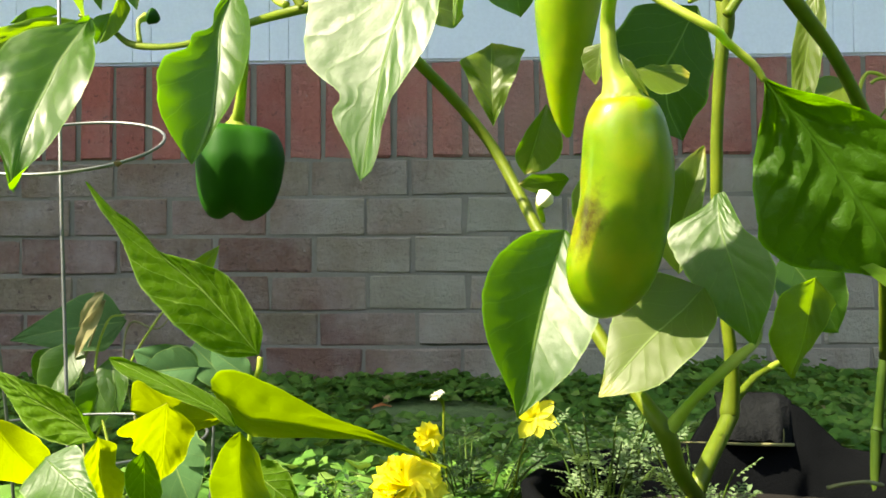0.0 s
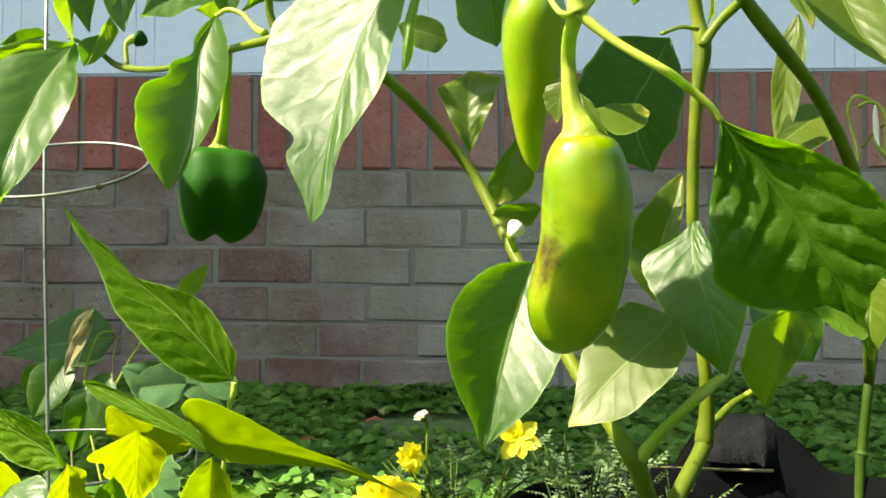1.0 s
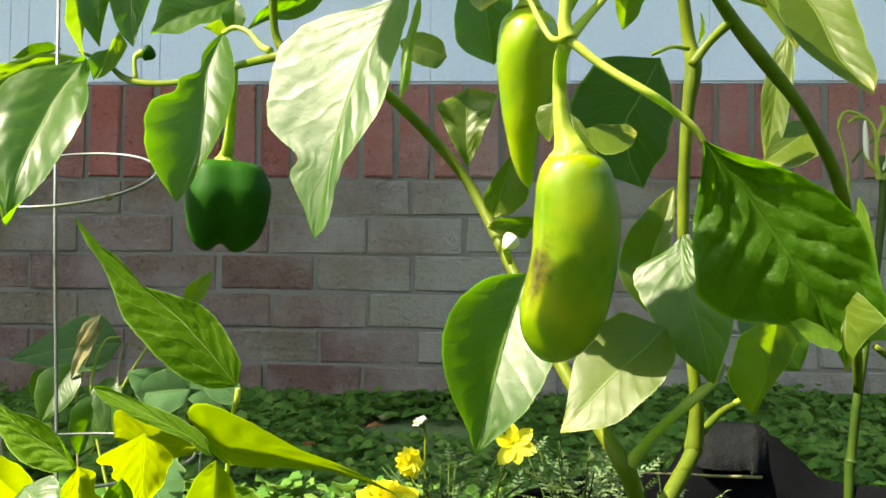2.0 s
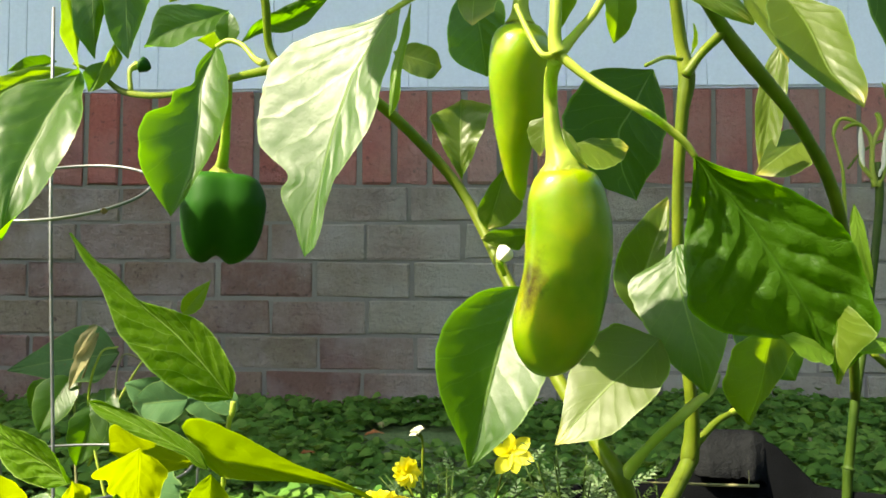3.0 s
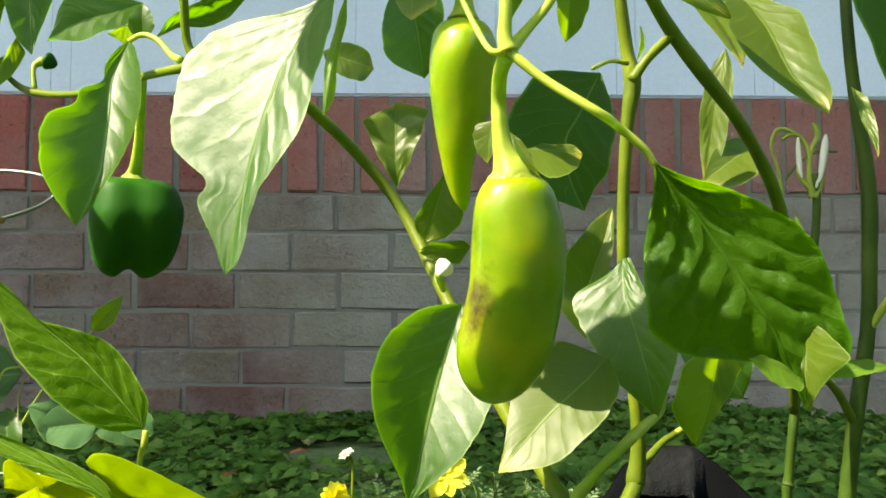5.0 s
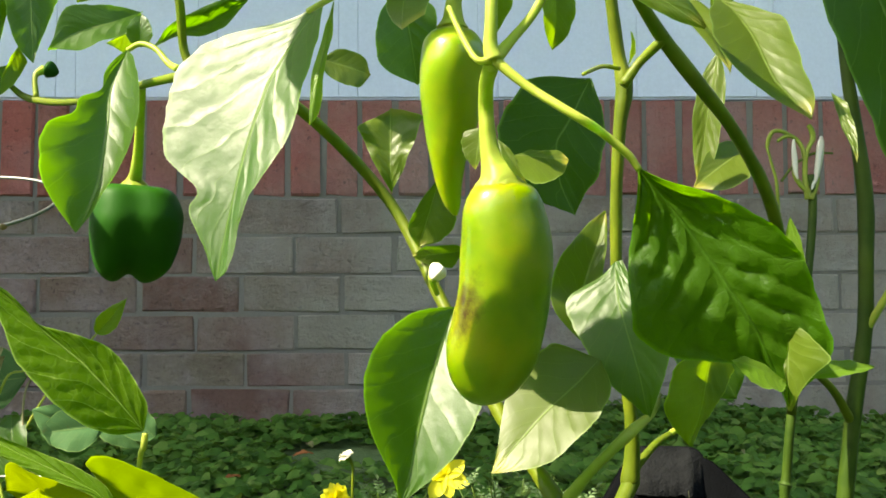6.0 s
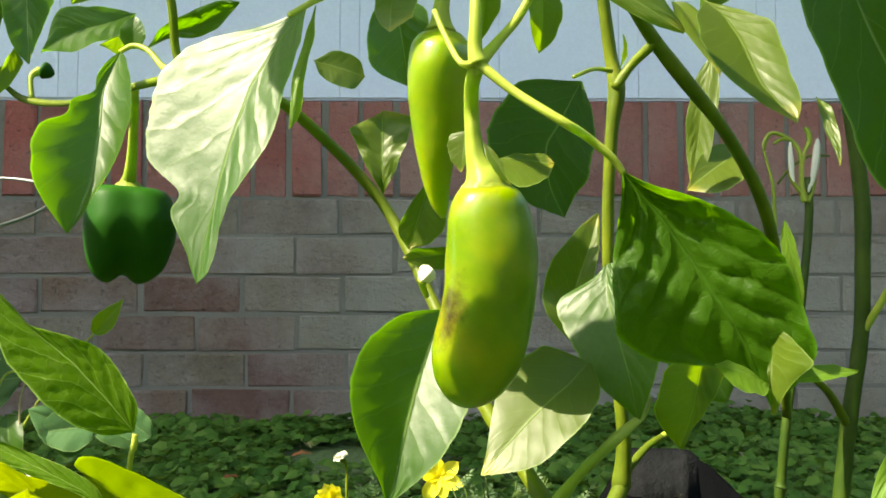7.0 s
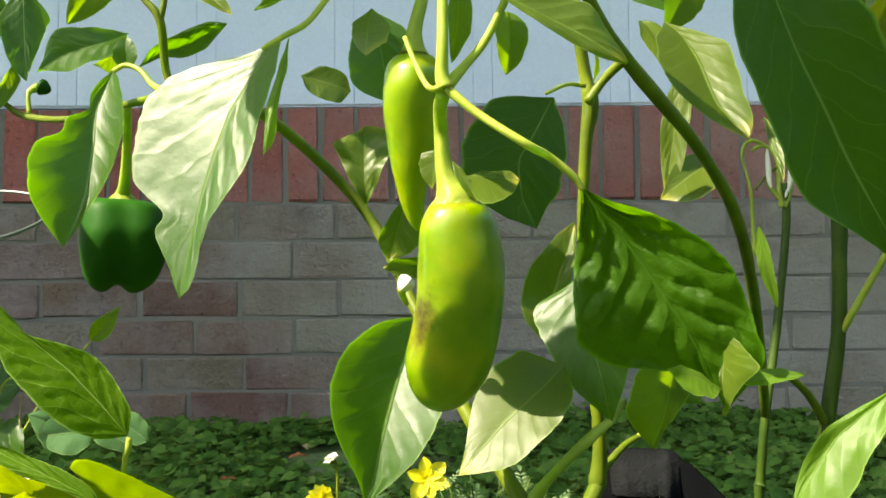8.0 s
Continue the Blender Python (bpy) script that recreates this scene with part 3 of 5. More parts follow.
tube("stem", [(*(0.2803, -1.2785, 0.0802), 0.0054), (*(0.2624, -1.3050, 0.1044), 0.0050), (*(0.2518, -1.3211, 0.1286), 0.0062), (*(0.2400, -1.3072, 0.1481), 0.0048), (*(0.2159, -1.2874, 0.1867), 0.0046), (*(0.1828, -1.2414, 0.2534), 0.0042),
              (*(0.1464, -1.2107, 0.3248), 0.0040), (*(0.0909, -1.2406, 0.3815), 0.0040), (*(0.0482, -1.2835, 0.4026), 0.0034), (*(0.0293, -1.3042, 0.3950), 0.0034), (*(-0.0151, -1.2692, 0.3959), 0.0026), (*(-0.0847, -1.1929, 0.4015), 0.0024), (*(-0.1394, -1.1462, 0.4139), 0.0029),
              (*(-0.1595, -1.1479, 0.4277), 0.0018), (*(-0.1834, -1.1497, 0.4386), 0.0014)], M_STEM, plant, ribs=0.05, lump=0.08)
tube("branch", [(*(0.2518, -1.3211, 0.1286), 0.0048), (*(0.2702, -1.3236, 0.1512), 0.0032), (*(0.2951, -1.3181, 0.1728), 0.0036), (*(0.3120, -1.3026, 0.1824), 0.0024), (*(0.3267, -1.2621, 0.1892), 0.0020)], M_STALK, plant, lump=0.08)
tube("branch", [(*(0.3123, -1.2356, 0.1324), 0.0034), (*(0.3333, -1.2202, 0.1501), 0.0027), (*(0.3480, -1.2116, 0.1572), 0.0022)], M_STEM, plant)
tube("stub", [(*(0.3455, -1.2130, 0.1560), 0.0021), (*(0.3500, -1.2106, 0.1584), 0.0024), (*(0.3560, -1.2080, 0.1608), 0.0022)], M_STALK, plant, "pale cut stub")
tube("branch", [(*(0.0293, -1.3042, 0.3950), 0.0034), (*(0.0220, -1.3051, 0.4099), 0.0027), (*(0.0208, -1.3155, 0.4405), 0.0028), (*(0.0089, -1.3163, 0.4566), 0.0020), (*(-0.0000, -1.3173, 0.4756), 0.0018)], M_STEM, plant)
tube("branch", [(*(0.3009, -1.2875, 0.3913), 0.0036), (*(0.3114, -1.2876, 0.4059), 0.0030), (*(0.3241, -1.2976, 0.4178), 0.0034), (*(0.3278, -1.2975, 0.4204), 0.0030)], M_STEM, plant)
tube("branch", [(*(0.2693, -1.3537, 0.4867), 0.0036), (*(0.3024, -1.3198, 0.4417), 0.0042), (*(0.3240, -1.2977, 0.4204), 0.0048), (*(0.3466, -1.283, 0.3993), 0.0054), (*(0.3763, -1.26, 0.3749), 0.0047), (*(0.4002, -1.235, 0.3531), 0.0048), (*(0.4202, -1.21, 0.3338), 0.0048), (*(0.4383, -1.185, 0.3063), 0.0048), (*(0.4642, -1.13, 0.2665), 0.0047), (*(0.4902, -1.07, 0.2131), 0.0045), (*(0.5147, -1.0096, 0.1468), 0.0045)],
     M_STEM, plant, lump=0.08)
tube("branch", [(*(0.0208, -1.3155, 0.4398), 0.0022), (*(0.0238, -1.3164, 0.4536), 0.0020), (*(0.0259, -1.3179, 0.4790), 0.0018)], M_STEM, plant)
# the fork that carries the big pepper and the big leaf
FORK = (0.2012, -1.4914, 0.3542)
tube("branch", [(*(0.2007, -1.4846, 0.4222), 0.0024), (*(0.2002, -1.4925, 0.3764), 0.0027), (*(0.1998, -1.4918, 0.3607), 0.0032), (*FORK, 0.0042), ], M_STALK, plant)
tube("branch", [(*FORK, 0.0034), (*(0.2099, -1.4865, 0.3648), 0.0022), (*(0.2210, -1.4816, 0.3797), 0.0020), (*(0.2328, -1.4821, 0.4038), 0.0018)], M_STALK, plant)
tube("branch", [(*FORK, 0.0022), (*(0.1939, -1.4918, 0.3541), 0.0014), (*(0.1878, -1.4827, 0.3674), 0.0014), (*(0.1827, -1.4736, 0.3824), 0.0012)], M_STALK, plant)
tube("leaf_stalk", [(*FORK, 0.0024), (*(0.2156, -1.4951, 0.3414), 0.0020), (*(0.2372, -1.5033, 0.3255), 0.0020), (*(0.2477, -1.487, 0.3235), 0.0019), (*(0.2594, -1.483, 0.315), 0.0018), (*(0.265, -1.481, 0.3082), 0.0015)], M_STALK, plant)

# big lime-green pepper
pepper = fruit("pepper", [(*(0.2067, -1.463, 0.3038), 0.0022), (*(0.2067, -1.463, 0.3055), 0.0072), (*(0.207, -1.463, 0.3044), 0.0122), (*(0.207, -1.463, 0.3008), 0.0155), (*(0.2071, -1.462, 0.2948), 0.0183), (*(0.2075, -1.461, 0.2865), 0.0202), (*(0.2083, -1.459, 0.2742), 0.0214), (*(0.2081, -1.456, 0.2576), 0.0218), (*(0.2052, -1.451, 0.2408), 0.0220), (*(0.2017, -1.447, 0.2265), 0.0208), (*(0.1988, -1.444, 0.2156), 0.0172), (*(0.1975, -1.443, 0.2086), 0.0117), (*(0.1967, -1.442, 0.2048), 0.0057), (*(0.1964, -1.442, 0.204), 0.0014)], M_LIME, plant,
               lobes=3, depth=0.035, turn=1.57, label="lime-green pepper with a dark sunscald scar", lump=0.07, sides=48)
calyx(pepper, (0.2056, -1.463, 0.3052), (0.03, 0.1, -1), 0.0118, M_STALK)
tube("stalk", [(*(0.2004, -1.4914, 0.3524), 0.0034), (*(0.1991, -1.478, 0.3482), 0.0032), (*(0.1995, -1.466, 0.34), 0.0033), (*(0.2002, -1.464, 0.3293), 0.0036), (*(0.2014, -1.463, 0.3197), 0.0044), (*(0.2031, -1.463, 0.3133), 0.0058), (*(0.2045, -1.463, 0.3094), 0.0080), (*(0.2053, -1.463, 0.3066), 0.0094), (*(0.2058, -1.463, 0.3030), 0.0102)], M_STALK, pepper, ribs=0.07, sides=20)
# second lime pepper, behind
pepper = fruit("pepper", [(*(0.186, -1.424, 0.3865), 0.0030), (*(0.186, -1.424, 0.3878), 0.0079), (*(0.1858, -1.423, 0.3856), 0.0122), (*(0.1858, -1.423, 0.3801), 0.0155), (*(0.1859, -1.421, 0.3698), 0.0174), (*(0.1855, -1.418, 0.3567), 0.0165), (*(0.1848, -1.414, 0.3421), 0.0139), (*(0.1838, -1.41, 0.3272), 0.0102), (*(0.1844, -1.405, 0.3123), 0.0069), (*(0.1862, -1.401, 0.3018), 0.0041), (*(0.1876, -1.399, 0.2967), 0.0013)], M_LIME_B, plant, lobes=3, depth=0.06, label="slender lime-green pepper", lump=0.08)
calyx(pepper, (0.186, -1.424, 0.385), (0, 0, -1), 0.0100, M_STALK)
tube("stalk", [(*(0.186, -1.424, 0.3878), 0.0079), (*(0.1863, -1.424, 0.3927), 0.0052), (*(0.1868, -1.424, 0.4013), 0.0039), (*(0.1906, -1.42, 0.4181), 0.0034)], M_STALK, pepper, ribs=0.07, sides=16)
# dark bell pepper
pepper = fruit("bell_pepper", [(*(-0.0421, -1.1922, 0.3320), 0.004), (*(-0.0421, -1.1925, 0.3370), 0.0135), (*(-0.0417, -1.1925, 0.3379), 0.0234), (*(-0.0412, -1.1922, 0.3320), 0.0323), (*(-0.0401, -1.1914, 0.3164), 0.0368), (*(-0.0415, -1.1905, 0.2962), 0.0359),
                               (*(-0.0436, -1.1899, 0.2812), 0.0312), (*(-0.0458, -1.1896, 0.2722), 0.0238), (*(-0.0468, -1.1894, 0.2690), 0.0148), (*(-0.0462, -1.1896, 0.2725), 0.0063), (*(-0.0458, -1.1896, 0.2745), 0.0013)], M_BELL, plant,
               lobes=4, depth=0.15, label="dark green lobed bell pepper", lump=0.06, turn=4.4, sides=56, sag=0.011, straight=True)
calyx(pepper, (-0.0426, -1.1925, 0.3383), (0, 0, -1), 0.0117, M_STALK)
tube("stalk", [(*(-0.0207, -1.2496, 0.4005), 0.003), (*(-0.0332, -1.2133, 0.3645), 0.0036), (*(-0.0421, -1.1926, 0.3401), 0.0052)], M_STALK, pepper)
# small new fruit and flower
bud = fruit("young_fruit", [(*(-0.1311, -1.1416, 0.4386), 0.001), (*(-0.1287, -1.1415, 0.4386), 0.0062), (*(-0.1258, -1.1413, 0.4387), 0.0066), (*(-0.1219, -1.1410, 0.4368), 0.004), (*(-0.1199, -1.1409, 0.4358), 0.001)], M_BELL, plant, label="tiny dark green new pepper", sides=16)
tube("stalk", [(*(-0.1329, -1.1506, 0.4140), 0.0022), (*(-0.1359, -1.1465, 0.4320), 0.0022), (*(-0.1306, -1.1416, 0.4386), 0.004)], M_STALK, bud)
flower = fruit("flower_bud", [(*(0.1754, -1.3424, 0.2649), 0.0015), (*(0.1774, -1.3424, 0.2669), 0.0042), (*(0.1801, -1.3423, 0.2702), 0.0054), (*(0.1821, -1.3423, 0.2722), 0.003)], M_CREAM, plant, lobes=5, depth=0.35, label="cream pepper flower, nearly shed", sides=20, lump=0.2)
tube("stalk", [(*(0.1790, -1.3319, 0.2562), 0.0016), (*(0.1765, -1.3372, 0.2628), 0.0022), (*(0.1767, -1.3424, 0.2662), 0.0032)], M_STALK, flower)

# leaves: stalk end, tip, facing, width
blade(plant, (-0.1315, -1.2505, 0.4076), (-0.1529, -1.3158, 0.2789), (0.0, -1, 0.35), (0.004, 0.106, 0.229, 0.252, 0.26, 0.249, 0.215, 0.155, 0.064, 0.004), (0.004, 0.082, 0.164, 0.231, 0.264, 0.27, 0.246, 0.193, 0.094, 0.004), mid=(0, -0.01, -0.019, -0.024, -0.019, -0.016, -0.013, -0.01, -0.005, 0), fold=24, fold_r=26, arch=0.05, wave=0.04, quilt=0.010, rows=56, cols=30, seed=1, label="glossy leaf shining in the sun")
blade(plant, (-0.1774, -1.1542, 0.4316), (-0.2393, -1.224, 0.369), (0.63, -0.75, 0.21), (0.004, 0.055, 0.064, 0.068, 0.082, 0.093, 0.088, 0.06, 0.004), (0.004, 0.022, 0.044, 0.045, 0.046, 0.062, 0.077, 0.055, 0.004), mid=(0, -0.034, -0.067, -0.101, -0.1, -0.098, -0.073, -0.036, 0), fold=14, mat=M_YOUNG, seed=2)
blade(plant, (-0.196, -1.1546, 0.4384), (-0.2419, -1.1474, 0.433), (-0.07, -0.83, -0.55), (0.004, 0.171, 0.191, 0.208, 0.201, 0.162, 0.118, 0.059, 0.004), (0.004, 0.016, 0.032, 0.042, 0.048, 0.054, 0.039, 0.019, 0.004), fold=10, seed=3)
blade(plant, (-0.1968, -1.1493, 0.5123), (-0.1775, -1.153, 0.4319), (0.95, -0.19, 0.24), (0.004, 0.075, 0.15, 0.225, 0.275, 0.317, 0.356, 0.191, 0.004), (0.004, 0.037, 0.073, 0.075, 0.058, 0.042, 0.027, 0.012, 0.004), fold=15, mat=M_YOUNG, seed=4)
blade(plant, (-0.1725, -1.1422, 0.5295), (-0.1653, -1.1488, 0.4422), (0.31, -0.94, 0.1), (0.004, 0.08, 0.161, 0.201, 0.197, 0.191, 0.179, 0.097, 0.004), (0.004, 0.105, 0.198, 0.166, 0.128, 0.085, 0.05, 0.022, 0.004), fold=10, fold_r=-12, roll_r=-40, mat=M_LEAF, seed=5)
blade(plant, (-0.1446, -1.1406, 0.5249), (-0.1331, -1.157, 0.4395), (0.4, -0.89, 0.22), (0.004, 0.079, 0.158, 0.222, 0.211, 0.201, 0.168, 0.118, 0.004), (0.004, 0.186, 0.28, 0.242, 0.194, 0.141, 0.089, 0.043, 0.004), fold=10, fold_r=-12, roll_r=-40, mat=M_LEAF, seed=6)
blade(plant, (-0.1492, -1.1482, 0.455), (-0.1595, -1.1671, 0.4103), (0.89, -0.46, -0.01), (0.004, 0.038, 0.075, 0.066, 0.058, 0.044, 0.027, 0.012, 0.004), (0.004, 0.185, 0.204, 0.2, 0.185, 0.17, 0.132, 0.086, 0.004), fold=20, mat=M_YOUNG, seed=7)
blade(plant, (-0.0263, -1.2324, 0.4569), (-0.0748, -1.2733, 0.4177), (-0.14, -0.85, 0.51), (0.004, 0.072, 0.14, 0.197, 0.243, 0.249, 0.174, 0.067, 0.004), (0.004, 0.092, 0.156, 0.192, 0.226, 0.258, 0.291, 0.232, 0.004), mid=(0, 0.022, 0.044, 0.043, 0.008, -0.027, -0.056, -0.044, 0), fold=46, fold_r=2, seed=8)
blade(plant, (-0.0241, -1.2513, 0.4383), (-0.0378, -1.2715, 0.4234), (0.87, -0.47, -0.17), (0.004, 0.009, 0.018, 0.026, 0.031, 0.036, 0.028, 0.014, 0.004), (0.004, 0.13, 0.26, 0.367, 0.377, 0.387, 0.255, 0.121, 0.004), fold=10, mat=M_YOUNG, seed=9)
tube("leaf_stalk", [(*(-0.0221, -1.277, 0.417), 0.0016), (*(-0.0125, -1.28, 0.4205), 0.0018), (*(-0.001, -1.285, 0.4155), 0.0020), (*(0.0093, -1.292, 0.4041), 0.0021), (*(0.0176, -1.3, 0.3989), 0.0027)], M_STALK, plant)
leaf(plant, (-0.0151, -1.2704, 0.4208), (-0.0151, -1.2714, 0.4432), (0, -1, 0), 0.018, seed=10)
blade(plant, (-0.0071, -1.2699, 0.4213), (0.0622, -1.3074, 0.4406), (-0.24, -0.76, -0.6), (0.004, 0.016, 0.033, 0.063, 0.097, 0.096, 0.091, 0.047, 0.004), (0.004, 0.033, 0.066, 0.091, 0.111, 0.117, 0.107, 0.087, 0.004), mid=(0, 0.014, 0.029, 0.023, 0.007, -0.004, -0.003, -0.001, 0), fold=16, mat=M_LEAF, seed=11)
blade(plant, (-0.0221, -1.277, 0.417), (-0.0375, -1.3189, 0.2944), (0.2, -1, 0.15), (0.004, 0.041, 0.057, 0.047, 0.142, 0.175, 0.277, 0.312, 0.297, 0.258, 0.159, 0.004), (0.004, 0.11, 0.181, 0.242, 0.255, 0.259, 0.239, 0.198, 0.139, 0.078, 0.052, 0.004), mid=(0, -0.008, -0.016, -0.017, -0.002, 0.014, 0.025, 0.036, 0.043, 0.036, 0.023, 0), fold=8, roll=45, fold_r=26, roll_r=50, arch=0.04, wave=0.008, quilt=0.006, rows=56, cols=30, seed=12, label="leaf with a curled-up bright edge")
blade(plant, (0.1324, -1.525, 0.3684), (0.0963, -1.545, 0.2594), (-0.46, -1, 0.5), (0.004, 0.02, 0.039, 0.074, 0.127, 0.19, 0.244, 0.275, 0.307, 0.322, 0.33, 0.337, 0.341, 0.339, 0.337, 0.336, 0.331, 0.324, 0.317, 0.31, 0.301, 0.291, 0.269, 0.209, 0.142, 0.124, 0.138, 0.136, 0.114, 0.09, 0.065, 0.045, 0.027, 0.004), (0.004, 0.019, 0.037, 0.056, 0.074, 0.091, 0.103, 0.116, 0.129, 0.141, 0.148, 0.154, 0.159, 0.164, 0.167, 0.164, 0.162, 0.159, 0.151, 0.14, 0.129, 0.118, 0.102, 0.086, 0.069, 0.062, 0.056, 0.05, 0.051, 0.053, 0.051, 0.045, 0.038, 0.004), mid=(0, -0.007, -0.014, -0.021, -0.028, -0.034, -0.04, -0.045, -0.05, -0.054, -0.059, -0.063, -0.061, -0.059, -0.057, -0.056, -0.054, -0.052, -0.05, -0.047, -0.044, -0.041, -0.038, -0.035, -0.032, -0.029, -0.025, -0.022, -0.018, -0.015, -0.011, -0.007, -0.004, 0), fold=9, roll=6, fold_r=3, arch=0.035, quilt=0.004, wave=0.006, rows=96, cols=34, seed=13, label="large glossy leaf with a bitten edge")
blade(plant, (0.1382, -1.542, 0.3625), (0.1317, -1.56, 0.3129), (-0.08, -0.93, 0.35), (0.004, 0.01, 0.019, 0.028, 0.036, 0.043, 0.033, 0.022, 0.004), (0.004, 0.02, 0.04, 0.041, 0.036, 0.035, 0.046, 0.042, 0.004), fold=10, fold_r=-40, mat=M_YOUNG, seed=14)
tube("leaf_stalk", [(*(0.1519, -1.5264, 0.3839), 0.0013), (*(0.1447, -1.5356, 0.3707), 0.0013), (*(0.1377, -1.5450, 0.3629), 0.0012), (*(0.1303, -1.5545, 0.3549), 0.0010)], M_STALK, plant)
blade(plant, (0.0903, -1.1633, 0.442), (0.1295, -1.1501, 0.432), (0.1, -1, 0.2), (0.004, 0.235, 0.305, 0.353, 0.378, 0.366, 0.354, 0.27, 0.004), (0.004, 0.122, 0.244, 0.305, 0.311, 0.317, 0.281, 0.21, 0.004), fold=8, mat=M_SMALL, seed=15)
blade(plant, (0.1564, -1.2988, 0.4517), (0.1679, -1.2978, 0.3891), (0.4, -1, -0.2), (0.004, 0.149, 0.276, 0.339, 0.403, 0.416, 0.42, 0.302, 0.004), (0.004, 0.15, 0.3, 0.302, 0.282, 0.262, 0.201, 0.139, 0.004), fold=14, seed=16)
blade(plant, (0.1632, -1.4134, 0.4161), (0.1607, -1.4215, 0.3881), (-0.7, -0.8, 0.6), (0.004, 0.177, 0.353, 0.354, 0.327, 0.301, 0.224, 0.141, 0.004), (0.004, 0.134, 0.268, 0.402, 0.536, 0.67, 0.733, 0.678, 0.624), fold=12, mat=M_SMALL, seed=17)
blade(plant, (0.2722, -1.3273, 0.3859), (0.2578, -1.3513, 0.3007), (0.32, -1, 0.12), (0.004, 0.263, 0.404, 0.421, 0.438, 0.432, 0.425, 0.437, 0.452, 0.464, 0.475, 0.237), (0.004, 0.073, 0.145, 0.194, 0.244, 0.294, 0.305, 0.298, 0.271, 0.19, 0.101, 0.004), mid=(0, -0.032, -0.064, -0.096, -0.129, -0.165, -0.201, -0.197, -0.167, -0.136, -0.075, 0), fold=8, mat=M_LEAF_SHADED, seed=18, label="broad dark leaf in shade")
tube("leaf_stalk", [(*(0.3019, -1.2712, 0.4065), 0.0016), (*(0.2886, -1.2818, 0.4052), 0.0014), (*(0.2680, -1.3273, 0.3887), 0.0012)], M_STEM, plant)
blade(plant, (0.1505, -1.2756, 0.3231), (0.1498, -1.2674, 0.3802), (-0.1, -1, 0.3), (0.004, 0.081, 0.149, 0.204, 0.257, 0.304, 0.351, 0.376, 0.118), (0.004, 0.078, 0.157, 0.223, 0.277, 0.33, 0.377, 0.188, 0.004), fold=10, fold_r=20, mat=M_SMALL, arch=0.08, wave=0.05, quilt=0.02, seed=19)
blade(plant, (0.1811, -1.3345, 0.3264), (0.1679, -1.3333, 0.2843), (0.3, -1, 0.3), (0.004, 0.052, 0.104, 0.156, 0.189, 0.214, 0.227, 0.177, 0.004), (0.004, 0.126, 0.251, 0.318, 0.372, 0.375, 0.317, 0.221, 0.004), fold=14, mat=M_SMALL, seed=20)
blade(plant, (0.1953, -1.325, 0.2822), (0.1644, -1.3285, 0.2789), (0.4, -1, -0.3), (0.004, 0.139, 0.17, 0.175, 0.18, 0.185, 0.19, 0.112, 0.004), (0.004, 0.162, 0.3, 0.273, 0.247, 0.221, 0.163, 0.1, 0.004), fold=10, mat=M_SMALL, seed=21)
blade(plant, (0.187, -1.3793, 0.2486), (0.1591, -1.4152, 0.1522), (0.2, -1, 0.34), (0.004, 0.14, 0.23, 0.29, 0.335, 0.353, 0.363, 0.358, 0.335, 0.3, 0.239, 0.157, 0.066, 0.004), (0.004, 0.087, 0.16, 0.22, 0.268, 0.304, 0.318, 0.314, 0.294, 0.26, 0.211, 0.146, 0.074, 0.004), mid=(0, -0.005, -0.009, -0.013, -0.017, -0.02, -0.02, -0.018, -0.016, -0.011, -0.005, 0.001, 0.001, 0), fold=20, roll=14, fold_r=34, arch=0.04, wave=0.010, quilt=0.006, rows=64, cols=32, seed=22, label="broad hanging leaf with a pale midrib")
blade(plant, (0.2782, -1.3115, 0.2166), (0.2101, -1.3364, 0.1525), (-0.42, -1, 0.48), (0.004, 0.281, 0.32, 0.339, 0.332, 0.311, 0.277, 0.227, 0.166, 0.106, 0.05, 0.004), (0.004, 0.154, 0.228, 0.255, 0.274, 0.285, 0.279, 0.272, 0.252, 0.199, 0.107, 0.004), mid=(0, 0.007, 0.014, 0.011, 0.005, -0.002, -0.006, -0.005, -0.004, -0.003, -0.001, 0), fold=4, fold_r=8, mat=M_SMALL, arch=0.03, wave=0.008, quilt=0.004, seed=23, label="pale sunlit leaf with cast shadows")
blade(plant, (0.2964, -1.275, 0.2771), (0.3078, -1.312, 0.1803), (-0.45, -0.85, 0.27), (0.004, 0.108, 0.297, 0.33, 0.324, 0.311, 0.286, 0.261, 0.233, 0.203, 0.173, 0.119, 0.057, 0.004), (0.048, 0.07, 0.092, 0.115, 0.138, 0.191, 0.239, 0.241, 0.243, 0.209, 0.169, 0.119, 0.064, 0.004), mid=(0, -0.005, -0.011, -0.016, -0.018, -0.013, -0.009, -0.004, 0, 0.004, 0.007, 0.005, 0.002, 0), fold=8, fold_r=8, mat=M_LEAF, arch=0.06, wave=0.012, quilt=0.010, rows=60, cols=30, seed=24, label="small pale leaf in the sun")
blade(plant, (0.2793, -1.235, 0.2249), (0.3003, -1.225, 0.3158), (-0.35, -1, 0.25), (0.004, 0.099, 0.127, 0.141, 0.13, 0.105, 0.072, 0.045, 0.004), (0.004, 0.18, 0.248, 0.254, 0.247, 0.223, 0.179, 0.11, 0.004), mid=(0, 0.015, 0.031, 0.046, 0.034, 0.016, -0.002, -0.003, 0), fold=20, fold_r=34, mat=M_SMALL, seed=25)
